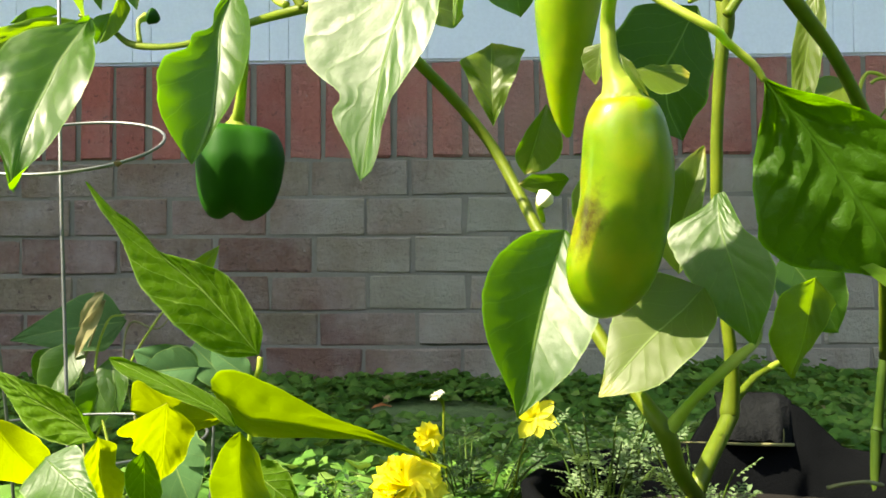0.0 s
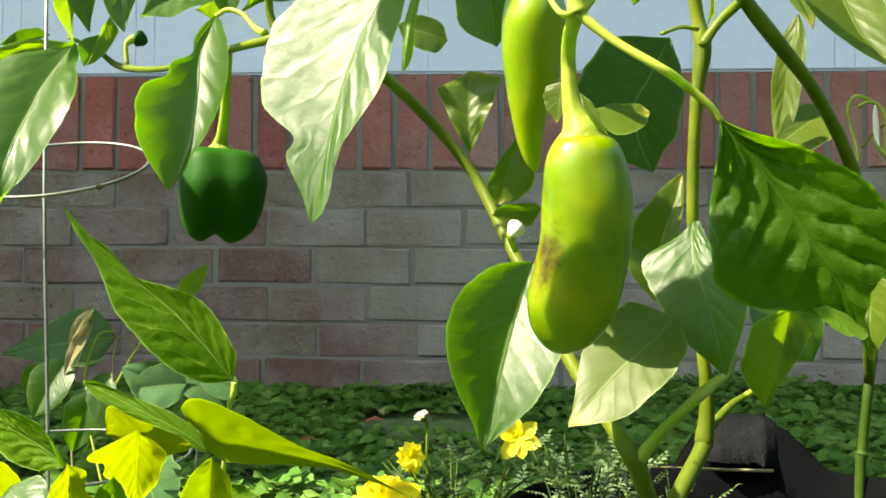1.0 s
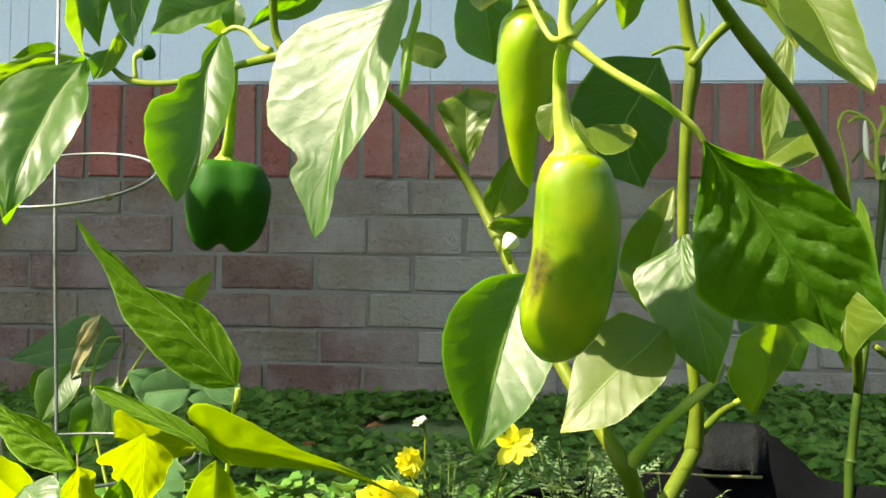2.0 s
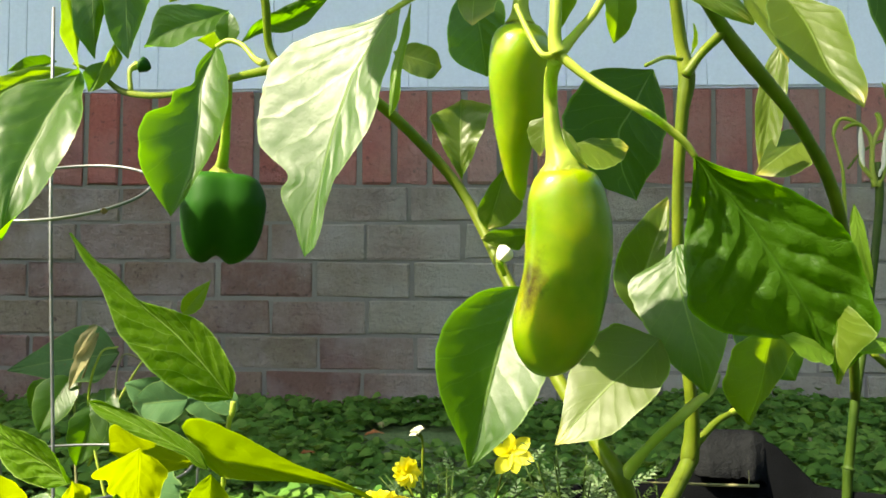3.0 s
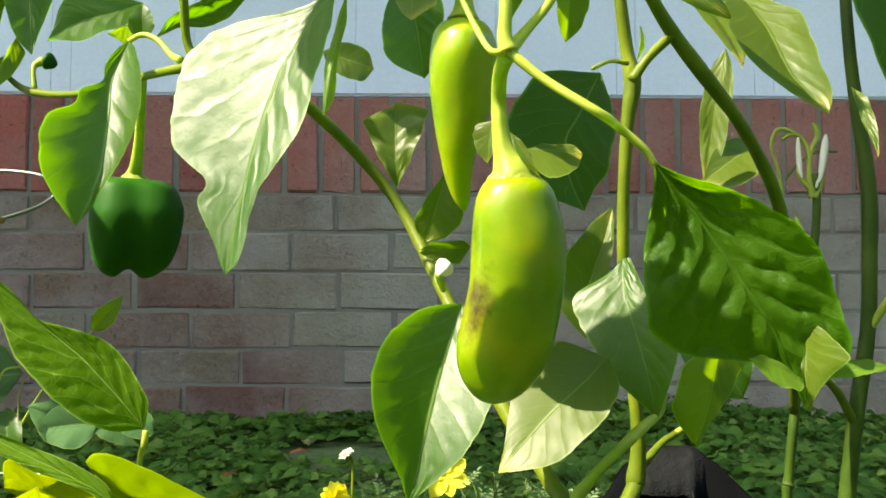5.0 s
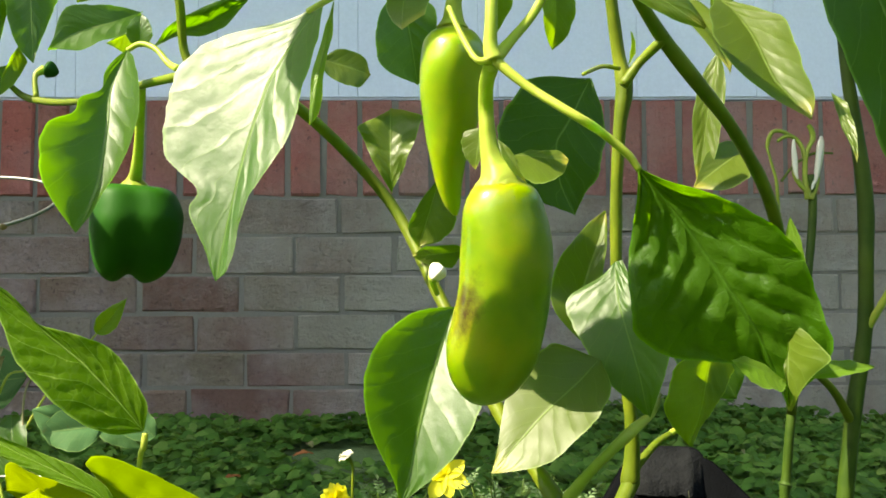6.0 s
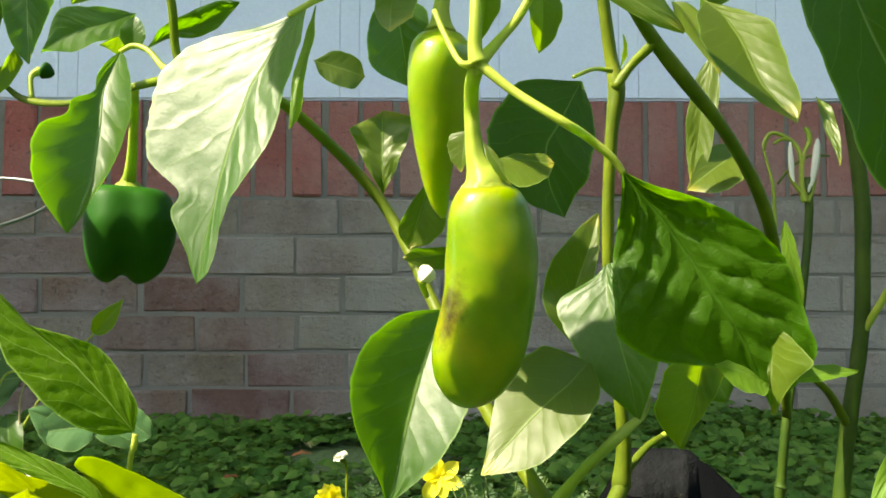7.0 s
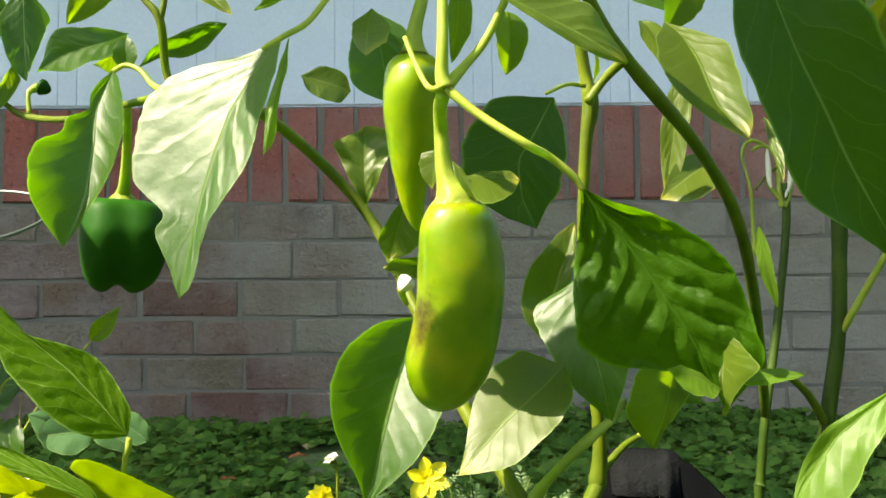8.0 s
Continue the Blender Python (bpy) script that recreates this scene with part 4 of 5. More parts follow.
blade(plant, (0.2645, -1.4811, 0.309), (0.3319, -1.4711, 0.204), (-0.18, -0.96, -0.21), (0.004, 0.07, 0.143, 0.216, 0.27, 0.319, 0.351, 0.343, 0.299, 0.204, 0.102, 0.024, 0.004, 0.004), (0.004, 0.045, 0.107, 0.158, 0.201, 0.235, 0.251, 0.257, 0.244, 0.231, 0.219, 0.211, 0.15, 0.004), mid=(0, 0.011, 0.021, 0.03, 0.034, 0.038, 0.041, 0.042, 0.043, 0.044, 0.033, 0.022, 0.011, 0), fold=12, fold_r=10, mat=M_QUILT, arch=0.05, quilt=0.032, wave=0.05, rows=90, cols=44, seed=26, label="very large quilted leaf, partly shaded")
blade(plant, (0.329, -1.4811, 0.2426), (0.3247, -1.4891, 0.205), (-0.63, -0.74, 0.23), (0.004, 0.004, 0.004, 0.004, 0.046, 0.029, 0.008, 0.004, 0.004), (0.004, 0.19, 0.343, 0.481, 0.569, 0.361, 0.21, 0.105, 0.004), fold=12, fold_r=25, mat=M_SMALL, quilt=0.01, wave=0.04, seed=27)
blade(plant, (0.3247, -1.4867, 0.217), (0.298, -1.4966, 0.2267), (0.46, -0.57, 0.68), (0.004, 0.035, 0.069, 0.101, 0.118, 0.135, 0.132, 0.066, 0.004), (0.004, 0.154, 0.308, 0.462, 0.55, 0.58, 0.61, 0.64, 0.56), fold=16, mat=M_YOUNG, seed=28)
leaf(plant, (0.3344, -1.4868, 0.2188), (0.3644, -1.4826, 0.2223), (0.1, -0.7, 0.8), 0.0092, M_YOUNG, quilt=0.002, fold=25, seed=40)
blade(plant, (0.3668, -1.2523, 0.2224), (0.3473, -1.2598, 0.1553), (0.66, -0.75, -0.11), (0.004, 0.279, 0.557, 0.822, 0.836, 0.85, 0.864, 0.534, 0.004), (0.004, 0.345, 0.301, 0.256, 0.208, 0.148, 0.088, 0.042, 0.004), fold=10, mat=M_YOUNG, seed=29)
leaf(plant, (0.3494, -1.2427, 0.2382), (0.3863, -1.2389, 0.1840), (0.3, -1, 0.0), 0.0546, fold=12, seed=30)
blade(plant, (0.3931, -1.1946, 0.438), (0.3774, -1.1905, 0.3392), (-0.5, -1, 0.35), (0.004, 0.068, 0.099, 0.103, 0.105, 0.091, 0.076, 0.043, 0.004), (0.004, 0.071, 0.106, 0.12, 0.125, 0.123, 0.118, 0.084, 0.004), fold=18, mat=M_SMALL, seed=31)
blade(plant, (0.4156, -1.19, 0.3671), (0.368, -1.2102, 0.334), (-0.4, -1, 0.4), (0.004, 0.178, 0.235, 0.23, 0.225, 0.185, 0.123, 0.062, 0.004), (0.004, 0.104, 0.208, 0.312, 0.415, 0.407, 0.379, 0.271, 0.004), fold=16, mat=M_SMALL, seed=32)
blade(plant, (0.3239, -1.4052, 0.4103), (0.3494, -1.4609, 0.3344), (-0.22, -1, 0.3), (0.004, 0.081, 0.163, 0.243, 0.276, 0.309, 0.297, 0.281, 0.249, 0.21, 0.149, 0.004), (0.004, 0.041, 0.082, 0.127, 0.177, 0.18, 0.171, 0.162, 0.14, 0.119, 0.08, 0.004), mid=(0, 0.013, 0.026, 0.024, 0.021, 0.01, -0.006, -0.021, -0.03, -0.02, -0.01, 0), fold=42, fold_r=4, mat=M_SMALL, wave=0.008, quilt=0.005, seed=33, label="broad leaf pale with sheen")
leaf(plant, (0.3284, -1.3332, 0.4322), (0.3431, -1.3700, 0.3788), (0.3, -1, 0.1), 0.0238, M_SMALL, seed=34)
blade(plant, (0.215, -1.5745, 0.3715), (0.2664, -1.5735, 0.3432), (0.18, -0.94, 0.29), (0.004, 0.04, 0.067, 0.083, 0.08, 0.074, 0.074, 0.053, 0.004), (0.004, 0.08, 0.159, 0.177, 0.186, 0.209, 0.157, 0.086, 0.004), fold=12, mat=M_SMALL, seed=35)
leaf(plant, (0.2344, -1.4438, 0.4042), (0.2330, -1.4419, 0.3720), (0.5, -1, 0.0), 0.0205, M_YOUNG, fold=25, quilt=0.002, seed=36)
blade(plant, (0.3178, -1.5668, 0.3885), (0.3702, -1.5609, 0.2709), (0.35, -1, -0.05), (0.004, 0.133, 0.174, 0.186, 0.187, 0.189, 0.198, 0.206, 0.189, 0.144, 0.074, 0.004), (0.004, 0.092, 0.179, 0.198, 0.216, 0.225, 0.227, 0.222, 0.185, 0.149, 0.083, 0.004), mid=(0, -0.014, -0.027, -0.041, -0.048, -0.044, -0.04, -0.036, -0.028, -0.019, -0.009, 0), fold=4, fold_r=36, mat=M_LEAF_SHADED, wave=0.02, quilt=0.010, seed=37, label="very near dark leaf in shade")
blade(plant, (0.3508, -1.6083, 0.2336), (0.309, -1.6049, 0.1831), (-0.3, -1, 0.3), (0.004, 0.007, 0.016, 0.036, 0.052, 0.063, 0.069, 0.064, 0.047, 0.027, 0.004), (0.004, 0.041, 0.082, 0.12, 0.152, 0.181, 0.203, 0.207, 0.172, 0.112, 0.004), mid=(0, -0.019, -0.038, -0.057, -0.075, -0.092, -0.086, -0.077, -0.06, -0.03, 0), fold=10, fold_r=24, mat=M_YOUNG, seed=39)
leaf(plant, (0.3067, -1.2858, 0.4273), (0.3049, -1.2847, 0.4055), (0.9, -0.5, 0), 0.0095, M_YOUNG, seed=38)

leaf(plant, (-0.0396, -1.2188, 0.5123), (-0.0782, -1.2157, 0.4689), (0.5, -1, 0.0), 0.0280, M_YOUNG, quilt=0.002, seed=85)
leaf(plant, (0.0329, -1.2975, 0.4713), (0.0678, -1.3163, 0.4430), (-0.2, -1, 0.5), 0.0153, M_SMALL, seed=86)
leaf(plant, (0.1138, -1.2981, 0.4631), (0.0817, -1.3167, 0.4465), (-0.2, -1, 0.6), 0.0146, M_YOUNG, seed=87)
leaf(plant, (0.2104, -1.4175, 0.4269), (0.2064, -1.4149, 0.3854), (0.5, -1, 0.0), 0.0152, M_YOUNG, quilt=0.002, seed=88)
leaf(plant, (0.3149, -1.3208, 0.4620), (0.3602, -1.3200, 0.4390), (0.2, -1, 0.2), 0.0219, seed=89)
leaf(plant, (0.3499, -1.3705, 0.4477), (0.3340, -1.3684, 0.4166), (0.4, -1, 0.0), 0.0267, M_SMALL, fold=15, seed=105)
# crown leaves added above the view to block sun from leaves below
leaf(plant, (0.175, -1.475, 0.455), (0.262, -1.545, 0.435), (-0.3, -0.3, 1), 0.062, seed=81)
leaf(plant, (0.05, -1.29, 0.475), (0.145, -1.325, 0.465), (-0.2, -0.3, 1), 0.060, seed=83)
leaf(plant, (0.178, -1.408, 0.521), (0.103, -1.448, 0.442), (-0.6, -0.32, 0.73), 0.088, pa=0.4, pb=0.5, seed=91)
leaf(plant, (0.257, -1.608, 0.525), (0.180, -1.649, 0.443), (-0.6, -0.32, 0.73), 0.095, pa=0.4, pb=0.5, seed=93)
# added leaf hidden behind the pepper, casting shade on the pale leaf
leaf(plant, (0.212, -1.352, 0.287), (0.226, -1.343, 0.222), (-0.6, -0.6, 0.4), 0.048, M_SMALL, pa=0.4, pb=0.6, fold=8, seed=90)
blade(plant, (0.2118, -1.462, 0.3178), (0.2371, -1.462, 0.3154), (0.07, -0.69, 0.72), (0.004, 0.802, 1.069, 1.148, 1.085, 0.973, 0.785, 0.546, 0.004), (0.004, 0.059, 0.118, 0.157, 0.177, 0.198, 0.195, 0.168, 0.004), fold=10, mat=M_SMALL, seed=71)
blade(plant, (0.2045, -1.466, 0.3248), (0.217, -1.47, 0.3042), (-0.22, -0.97, 0.06), (0.004, 0.047, 0.095, 0.118, 0.119, 0.121, 0.098, 0.049, 0.004), (0.004, 0.038, 0.075, 0.088, 0.082, 0.076, 0.055, 0.027, 0.004), fold=24, fold_r=10, mat=M_SMALL, seed=72)
blade(plant, (0.1976, -1.458, 0.3316), (0.1952, -1.456, 0.3121), (-0.56, -0.83, -0.01), (0.004, 0.354, 0.387, 0.42, 0.382, 0.325, 0.269, 0.146, 0.004), (0.004, 0.022, 0.043, 0.065, 0.081, 0.097, 0.113, 0.067, 0.004), fold=12, mat=M_SMALL, seed=73)

blade(plant, (0.3463, -1.49, 0.3403), (0.3469, -1.51, 0.3072), (-0.21, -0.84, 0.5), (0.004, 0.016, 0.032, 0.039, 0.04, 0.041, 0.027, 0.013, 0.004), (0.004, 0.055, 0.101, 0.098, 0.095, 0.088, 0.069, 0.042, 0.004), fold=12, mat=M_SMALL, seed=131)
blade(plant, (-0.1569, -1.15, 0.4399), (-0.165, -1.16, 0.411), (0.58, -0.81, 0.12), (0.004, 0.119, 0.237, 0.31, 0.333, 0.357, 0.244, 0.127, 0.004), (0.004, 0.045, 0.089, 0.097, 0.094, 0.091, 0.068, 0.034, 0.004), fold=12, mat=M_LEAF, seed=132)

# added leaves out of view, set square to the sun as shadow casters
leaf(plant, (0.0834, -1.4449, 0.5267), (0.0154, -1.4245, 0.4799), (-0.6, -0.32, 0.73), 0.056, pa=0.4, pb=0.5, fold=6, seed=120)
leaf(plant, (0.0705, -1.6151, 0.5174), (0.0065, -1.5959, 0.4734), (-0.6, -0.32, 0.73), 0.055, pa=0.4, pb=0.5, fold=6, seed=121)

# ---- second pepper plant, at the side ----
side_plant = thing("pepper_plant", (0.50, -1.05, 0.0), "tall pepper plant stem with budding shoots", "pepper plant")
tube("stem", [(*(0.5072, -0.9975, -0.0157), 0.0046), (*(0.5084, -1.0033, 0.0684), 0.0047), (*(0.5094, -1.0037, 0.0791), 0.0060), (*(0.5104, -1.0041, 0.0883), 0.0044), (*(0.5147, -1.0096, 0.1468), 0.0043), (*(0.5340, -0.9983, 0.2423), 0.0042), (*(0.5463, -0.9936, 0.3294), 0.0040), (*(0.5452, -0.9961, 0.3730), 0.0044)], M_STEM_SHADED, side_plant, lump=0.08)
tube("stem", [(*(0.5821, -0.9559, 0.0188), 0.0080), (*(0.5934, -0.9626, 0.1303), 0.0078), (*(0.6057, -0.9681, 0.2194), 0.0074), (*(0.6075, -0.9720, 0.2863), 0.0074), (*(0.6059, -0.9766, 0.3644), 0.0076), (*(0.5881, -0.9835, 0.4871), 0.0060), (*(0.5770, -0.9918, 0.6320), 0.0050)], M_STEM_SHADED, side_plant, lump=0.08)
tube("branch", [(*(0.6057, -0.9681, 0.2194), 0.0040), (*(0.6227, -0.9910, 0.2638), 0.0034), (*(0.6503, -1.0152, 0.3275), 0.0028)], M_STALK, side_plant)
tube("branch", [(*(0.5934, -0.9626, 0.1303), 0.0050), (*(0.5653, -0.9843, 0.1657), 0.0040), (*(0.5327, -1.0052, 0.1891), 0.0030)], M_STEM, side_plant)
leaf(side_plant, (0.6539, -1.0308, 0.5625), (0.6140, -1.0254, 0.4811), (0.3, -1, 0.1), 0.0492, M_YOUNG, fold=20, seed=101)
leaf(side_plant, (0.6861, -1.0086, 0.5190), (0.6297, -1.0036, 0.4470), (0.2, -1, 0.2), 0.0437, M_YOUNG, fold=20, seed=102)
leaf(side_plant, (0.6566, -0.9828, 0.5970), (0.6215, -0.9789, 0.5398), (-0.2, -1, 0.4), 0.0492, M_SMALL, fold=20, seed=103)
blade(side_plant, (0.475, -1.1182, 0.3208), (0.4918, -1.1103, 0.2507), (-0.5, -0.84, -0.21), (0.004, 0.062, 0.094, 0.097, 0.1, 0.088, 0.072, 0.043, 0.004), (0.004, 0.042, 0.073, 0.074, 0.076, 0.071, 0.061, 0.041, 0.004), fold=18, mat=M_YOUNG, seed=104)
blade(side_plant, (0.6331, -1.05, 0.5559), (0.5944, -1.06, 0.4733), (0.61, -0.77, -0.19), (0.004, 0.098, 0.195, 0.293, 0.391, 0.449, 0.417, 0.357, 0.004), (0.004, 0.047, 0.094, 0.141, 0.16, 0.148, 0.135, 0.071, 0.004), fold=14, mat=M_YELLOW, seed=133)
blade(side_plant, (0.6681, -1, 0.5216), (0.6185, -1.02, 0.4297), (0.61, -0.77, -0.16), (0.004, 0.093, 0.186, 0.279, 0.373, 0.459, 0.394, 0.328, 0.004), (0.004, 0.045, 0.09, 0.135, 0.138, 0.122, 0.106, 0.056, 0.004), fold=14, mat=M_YOUNG, seed=134)
blade(side_plant, (0.6209, -1.02, 0.5721), (0.5812, -1.03, 0.5132), (0.52, -0.82, -0.21), (0.004, 0.062, 0.124, 0.186, 0.248, 0.27, 0.261, 0.253, 0.004), (0.004, 0.073, 0.146, 0.218, 0.211, 0.181, 0.15, 0.081, 0.004), fold=14, mat=M_YOUNG, seed=135)
# budding shoots with spent flower stalks and withered petals
tube("shoot", [(*(0.5423, -0.996, 0.3491), 0.0037), (*(0.5394, -0.996, 0.3652), 0.0027), (*(0.5394, -0.996, 0.3867), 0.0024), (*(0.537, -0.996, 0.3997), 0.0021), (*(0.5287, -0.996, 0.4094), 0.0021), (*(0.5197, -0.996, 0.4095), 0.0019), (*(0.5133, -0.996, 0.4052), 0.0016)], M_STALK, side_plant)
tube("shoot", [(*(0.5399, -0.996, 0.3856), 0.0021), (*(0.5433, -0.996, 0.3986), 0.0021), (*(0.5478, -0.996, 0.4072), 0.0027), (*(0.5469, -0.996, 0.4163), 0.0027), (*(0.5438, -0.996, 0.4212), 0.0021)], M_STALK, side_plant)
tube("shoot", [(*(0.5424, -0.996, 0.3555), 0.0032), (*(0.5341, -0.996, 0.3642), 0.0024), (*(0.529, -0.996, 0.3728), 0.0021), (*(0.5282, -0.996, 0.3857), 0.0016)], M_STALK, side_plant)
tube("shoot", [(*(0.5298, -0.996, 0.4089), 0.0019), (*(0.5182, -0.996, 0.4149), 0.0019), (*(0.5098, -0.996, 0.4149), 0.0019), (*(0.5048, -0.996, 0.4074), 0.0021), (*(0.5031, -0.996, 0.3987), 0.0016)], M_STALK, side_plant)
tube("shoot", [(*(0.5031, -0.996, 0.3998), 0.0013), (*(0.507, -0.996, 0.3842), 0.0013), (*(0.5114, -0.996, 0.3653), 0.0016), (*(0.5125, -0.996, 0.3385), 0.0019), (*(0.5133, -0.996, 0.301), 0.0021)], M_STALK, side_plant)
tube("shoot", [(*(0.5162, -0.996, 0.3664), 0.0013), (*(0.5271, -0.996, 0.3803), 0.0013), (*(0.5389, -0.996, 0.3889), 0.0013), (*(0.5496, -0.996, 0.3937), 0.0013), (*(0.567, -0.996, 0.3936), 0.0011)], M_STEM, side_plant)
tube("shoot", [(*(0.5439, -0.996, 0.3491), 0.0032), (*(0.5488, -0.996, 0.3598), 0.0027), (*(0.5522, -0.996, 0.3705), 0.0021)], M_STALK, side_plant)
fruit("withered_flower", [(*(0.5277, -1, 0.4065), 0.0011), (*(0.5275, -1, 0.3995), 0.0021), (*(0.5283, -1, 0.3861), 0.0029), (*(0.5286, -1, 0.3754), 0.0024), (*(0.5305, -1, 0.3679), 0.0008)], M_CREAM, side_plant, lobes=5, depth=0.3, label="withered white flower", sides=14, steps=4, lump=0.25, flat=0.6)
fruit("withered_flower", [(*(0.5546, -1, 0.4096), 0.0011), (*(0.5539, -1, 0.4021), 0.0032), (*(0.5515, -1, 0.386), 0.0040), (*(0.5491, -1, 0.3727), 0.0029), (*(0.5468, -1, 0.3636), 0.0011)], M_CREAM, side_plant, lobes=5, depth=0.3, label="withered white flower", sides=14, steps=4, lump=0.25, flat=0.6)
fruit("withered_flower", [(*(0.544, -1, 0.3582), 0.0008), (*(0.5451, -1, 0.362), 0.0016), (*(0.5458, -1, 0.3662), 0.0008)], M_CREAM, side_plant, lobes=5, depth=0.3, label="withered white flower", sides=14, steps=4, lump=0.25, flat=0.6)

# ---- bean plants, low at the side ----
bean = thing("bean_plant", (-0.02, -1.30, 0.0), "young bean plant with sunlit leaflets", "bean plant")
blade(bean, (0.0053, -1.3224, 0.1766), (-0.0975, -1.335, 0.2824), (0.22, -0.97, 0.09), (0.004, 0.077, 0.095, 0.104, 0.115, 0.117, 0.109, 0.086, 0.062, 0.033, 0.004, 0.008, 0.013, 0.017, 0.006, 0.004, 0.004, 0.004), (0.004, 0.087, 0.131, 0.16, 0.174, 0.18, 0.185, 0.176, 0.167, 0.156, 0.13, 0.104, 0.079, 0.056, 0.041, 0.033, 0.018, 0.004), mid=(0, -0.005, -0.011, -0.016, -0.019, -0.021, -0.024, -0.019, -0.014, -0.008, -0.007, -0.007, -0.005, 0, 0.005, 0.003, 0.002, 0), fold=14, fold_r=20, mat=M_BEAN, wave=0.014, quilt=0.013, veins=10, rows=90, cols=32, seed=41)
tube("leaf_stalk", [(*(0.0063, -1.3224, 0.1752), 0.0018), (*(0.0053, -1.3221, 0.1672), 0.0020), (*(0.0015, -1.3169, 0.1560), 0.0016), (*(-0.0094, -1.2950, 0.0913), 0.0016), (*(-0.0130, -1.2932, 0.0367), 0.0018)], M_STALK, bean)
blade(bean, (-0.0174, -1.345, 0.158), (0.1222, -1.39, 0.1219), (-0.38, -0.66, -0.64), (0.004, 0.073, 0.081, 0.074, 0.072, 0.071, 0.06, 0.043, 0.026, 0.013, 0.007, 0.004, 0.004, 0.004), (0.004, 0.195, 0.391, 0.462, 0.46, 0.399, 0.337, 0.251, 0.153, 0.104, 0.057, 0.037, 0.019, 0.004), mid=(0, -0.057, -0.106, -0.083, -0.059, -0.036, -0.016, 0.001, 0.018, 0.029, 0.029, 0.022, 0.011, 0), fold=18, fold_r=18, mat=M_LIGHTBEAN, arch=0.0, wave=0.012, quilt=0.006, rows=60, seed=42)
blade(bean, (-0.0026, -1.3463, 0.1362), (-0.0838, -1.3317, 0.1757), (-0.02, -0.95, 0.31), (0.004, 0.055, 0.067, 0.073, 0.079, 0.075, 0.07, 0.064, 0.058, 0.052, 0.045, 0.038, 0.004), (0.004, 0.033, 0.032, 0.035, 0.044, 0.054, 0.064, 0.063, 0.063, 0.065, 0.06, 0.044, 0.004), mid=(0, -0.016, -0.033, -0.032, -0.03, -0.027, -0.023, -0.018, -0.013, -0.01, -0.006, -0.003, 0), fold=16, fold_r=10, mat=M_BEAN, quilt=0.010, wave=0.02, seed=43)
blade(bean, (0.0013, -1.3513, 0.1346), (0.0114, -1.3935, 0.0799), (0.93, -0.19, 0.32), (0.004, 0.137, 0.274, 0.395, 0.479, 0.562, 0.556, 0.453, 0.004), (0.004, 0.211, 0.264, 0.308, 0.346, 0.278, 0.186, 0.093, 0.004), mid=(0, -0.018, -0.035, -0.048, -0.025, -0.001, 0.006, 0.003, 0), fold=9, mat=M_LIGHTBEAN, quilt=0.008, seed=44)
blade(bean, (-0.0308, -1.3828, 0.155), (-0.0565, -1.3218, 0.0965), (0.5, -1, -0.3), (0.004, 0.289, 0.29, 0.214, 0.201, 0.208, 0.16, 0.098, 0.08, 0.061, 0.043, 0.029, 0.014, 0.004), (0.004, 0.075, 0.132, 0.182, 0.18, 0.168, 0.156, 0.144, 0.128, 0.109, 0.09, 0.064, 0.032, 0.004), fold=12, fold_r=8, mat=M_YELLOW, quilt=0.012, wave=0.03, rows=60, seed=45, label="yellowing translucent bean leaf")
blade(bean, (-0.0571, -1.4133, 0.1419), (-0.0808, -1.3422, 0.0772), (0.5, -1, -0.3), (0.004, 0.066, 0.097, 0.118, 0.115, 0.113, 0.106, 0.096, 0.086, 0.071, 0.054, 0.036, 0.018, 0.004), (0.004, 0.088, 0.083, 0.078, 0.119, 0.123, 0.123, 0.119, 0.108, 0.097, 0.078, 0.052, 0.026, 0.004), fold=4, mat=M_YELLOW, quilt=0.012, wave=0.03, rows=60, seed=46, label="yellowing translucent bean leaf")
blade(bean, (-0.0607, -1.4074, 0.1396), (-0.155, -1.3535, 0.1756), (-0.54, -0.82, -0.18), (0.004, 0.151, 0.161, 0.143, 0.115, 0.087, 0.068, 0.049, 0.032, 0.016, 0.004), (0.004, 0.08, 0.128, 0.154, 0.141, 0.112, 0.08, 0.047, 0.017, 0.009, 0.004), mid=(0, -0.014, -0.029, -0.036, -0.035, -0.035, -0.029, -0.022, -0.015, -0.007, 0), fold=14, mat=M_BEAN, quilt=0.018, wave=0.02, veins=10, rows=80, cols=36, seed=47)
leaf(bean, (-0.0971, -1.4454, 0.1565), (-0.0933, -1.3939, 0.1155), (0.4, -1, -0.4), 0.0307, M_YELLOW, seed=48)
blade(bean, (-0.0577, -1.47, 0.142), (-0.0234, -1.49, 0.1238), (-0.12, -0.77, 0.62), (0.004, 0.339, 0.401, 0.41, 0.404, 0.333, 0.262, 0.146, 0.004), (0.004, 0.195, 0.289, 0.271, 0.2, 0.144, 0.109, 0.071, 0.004), fold=10, mat=M_LEAF, seed=49)
leaf(bean, (-0.0633, -1.2930, 0.1264), (-0.0393, -1.3107, 0.0803), (0.1, -1, 0.1), 0.0466, M_PALE, seed=50)
leaf(bean, (0.0010, -1.3301, 0.1088), (0.0334, -1.3382, 0.0873), (0.1, -1, 0.3), 0.0272, M_BEAN, seed=51)

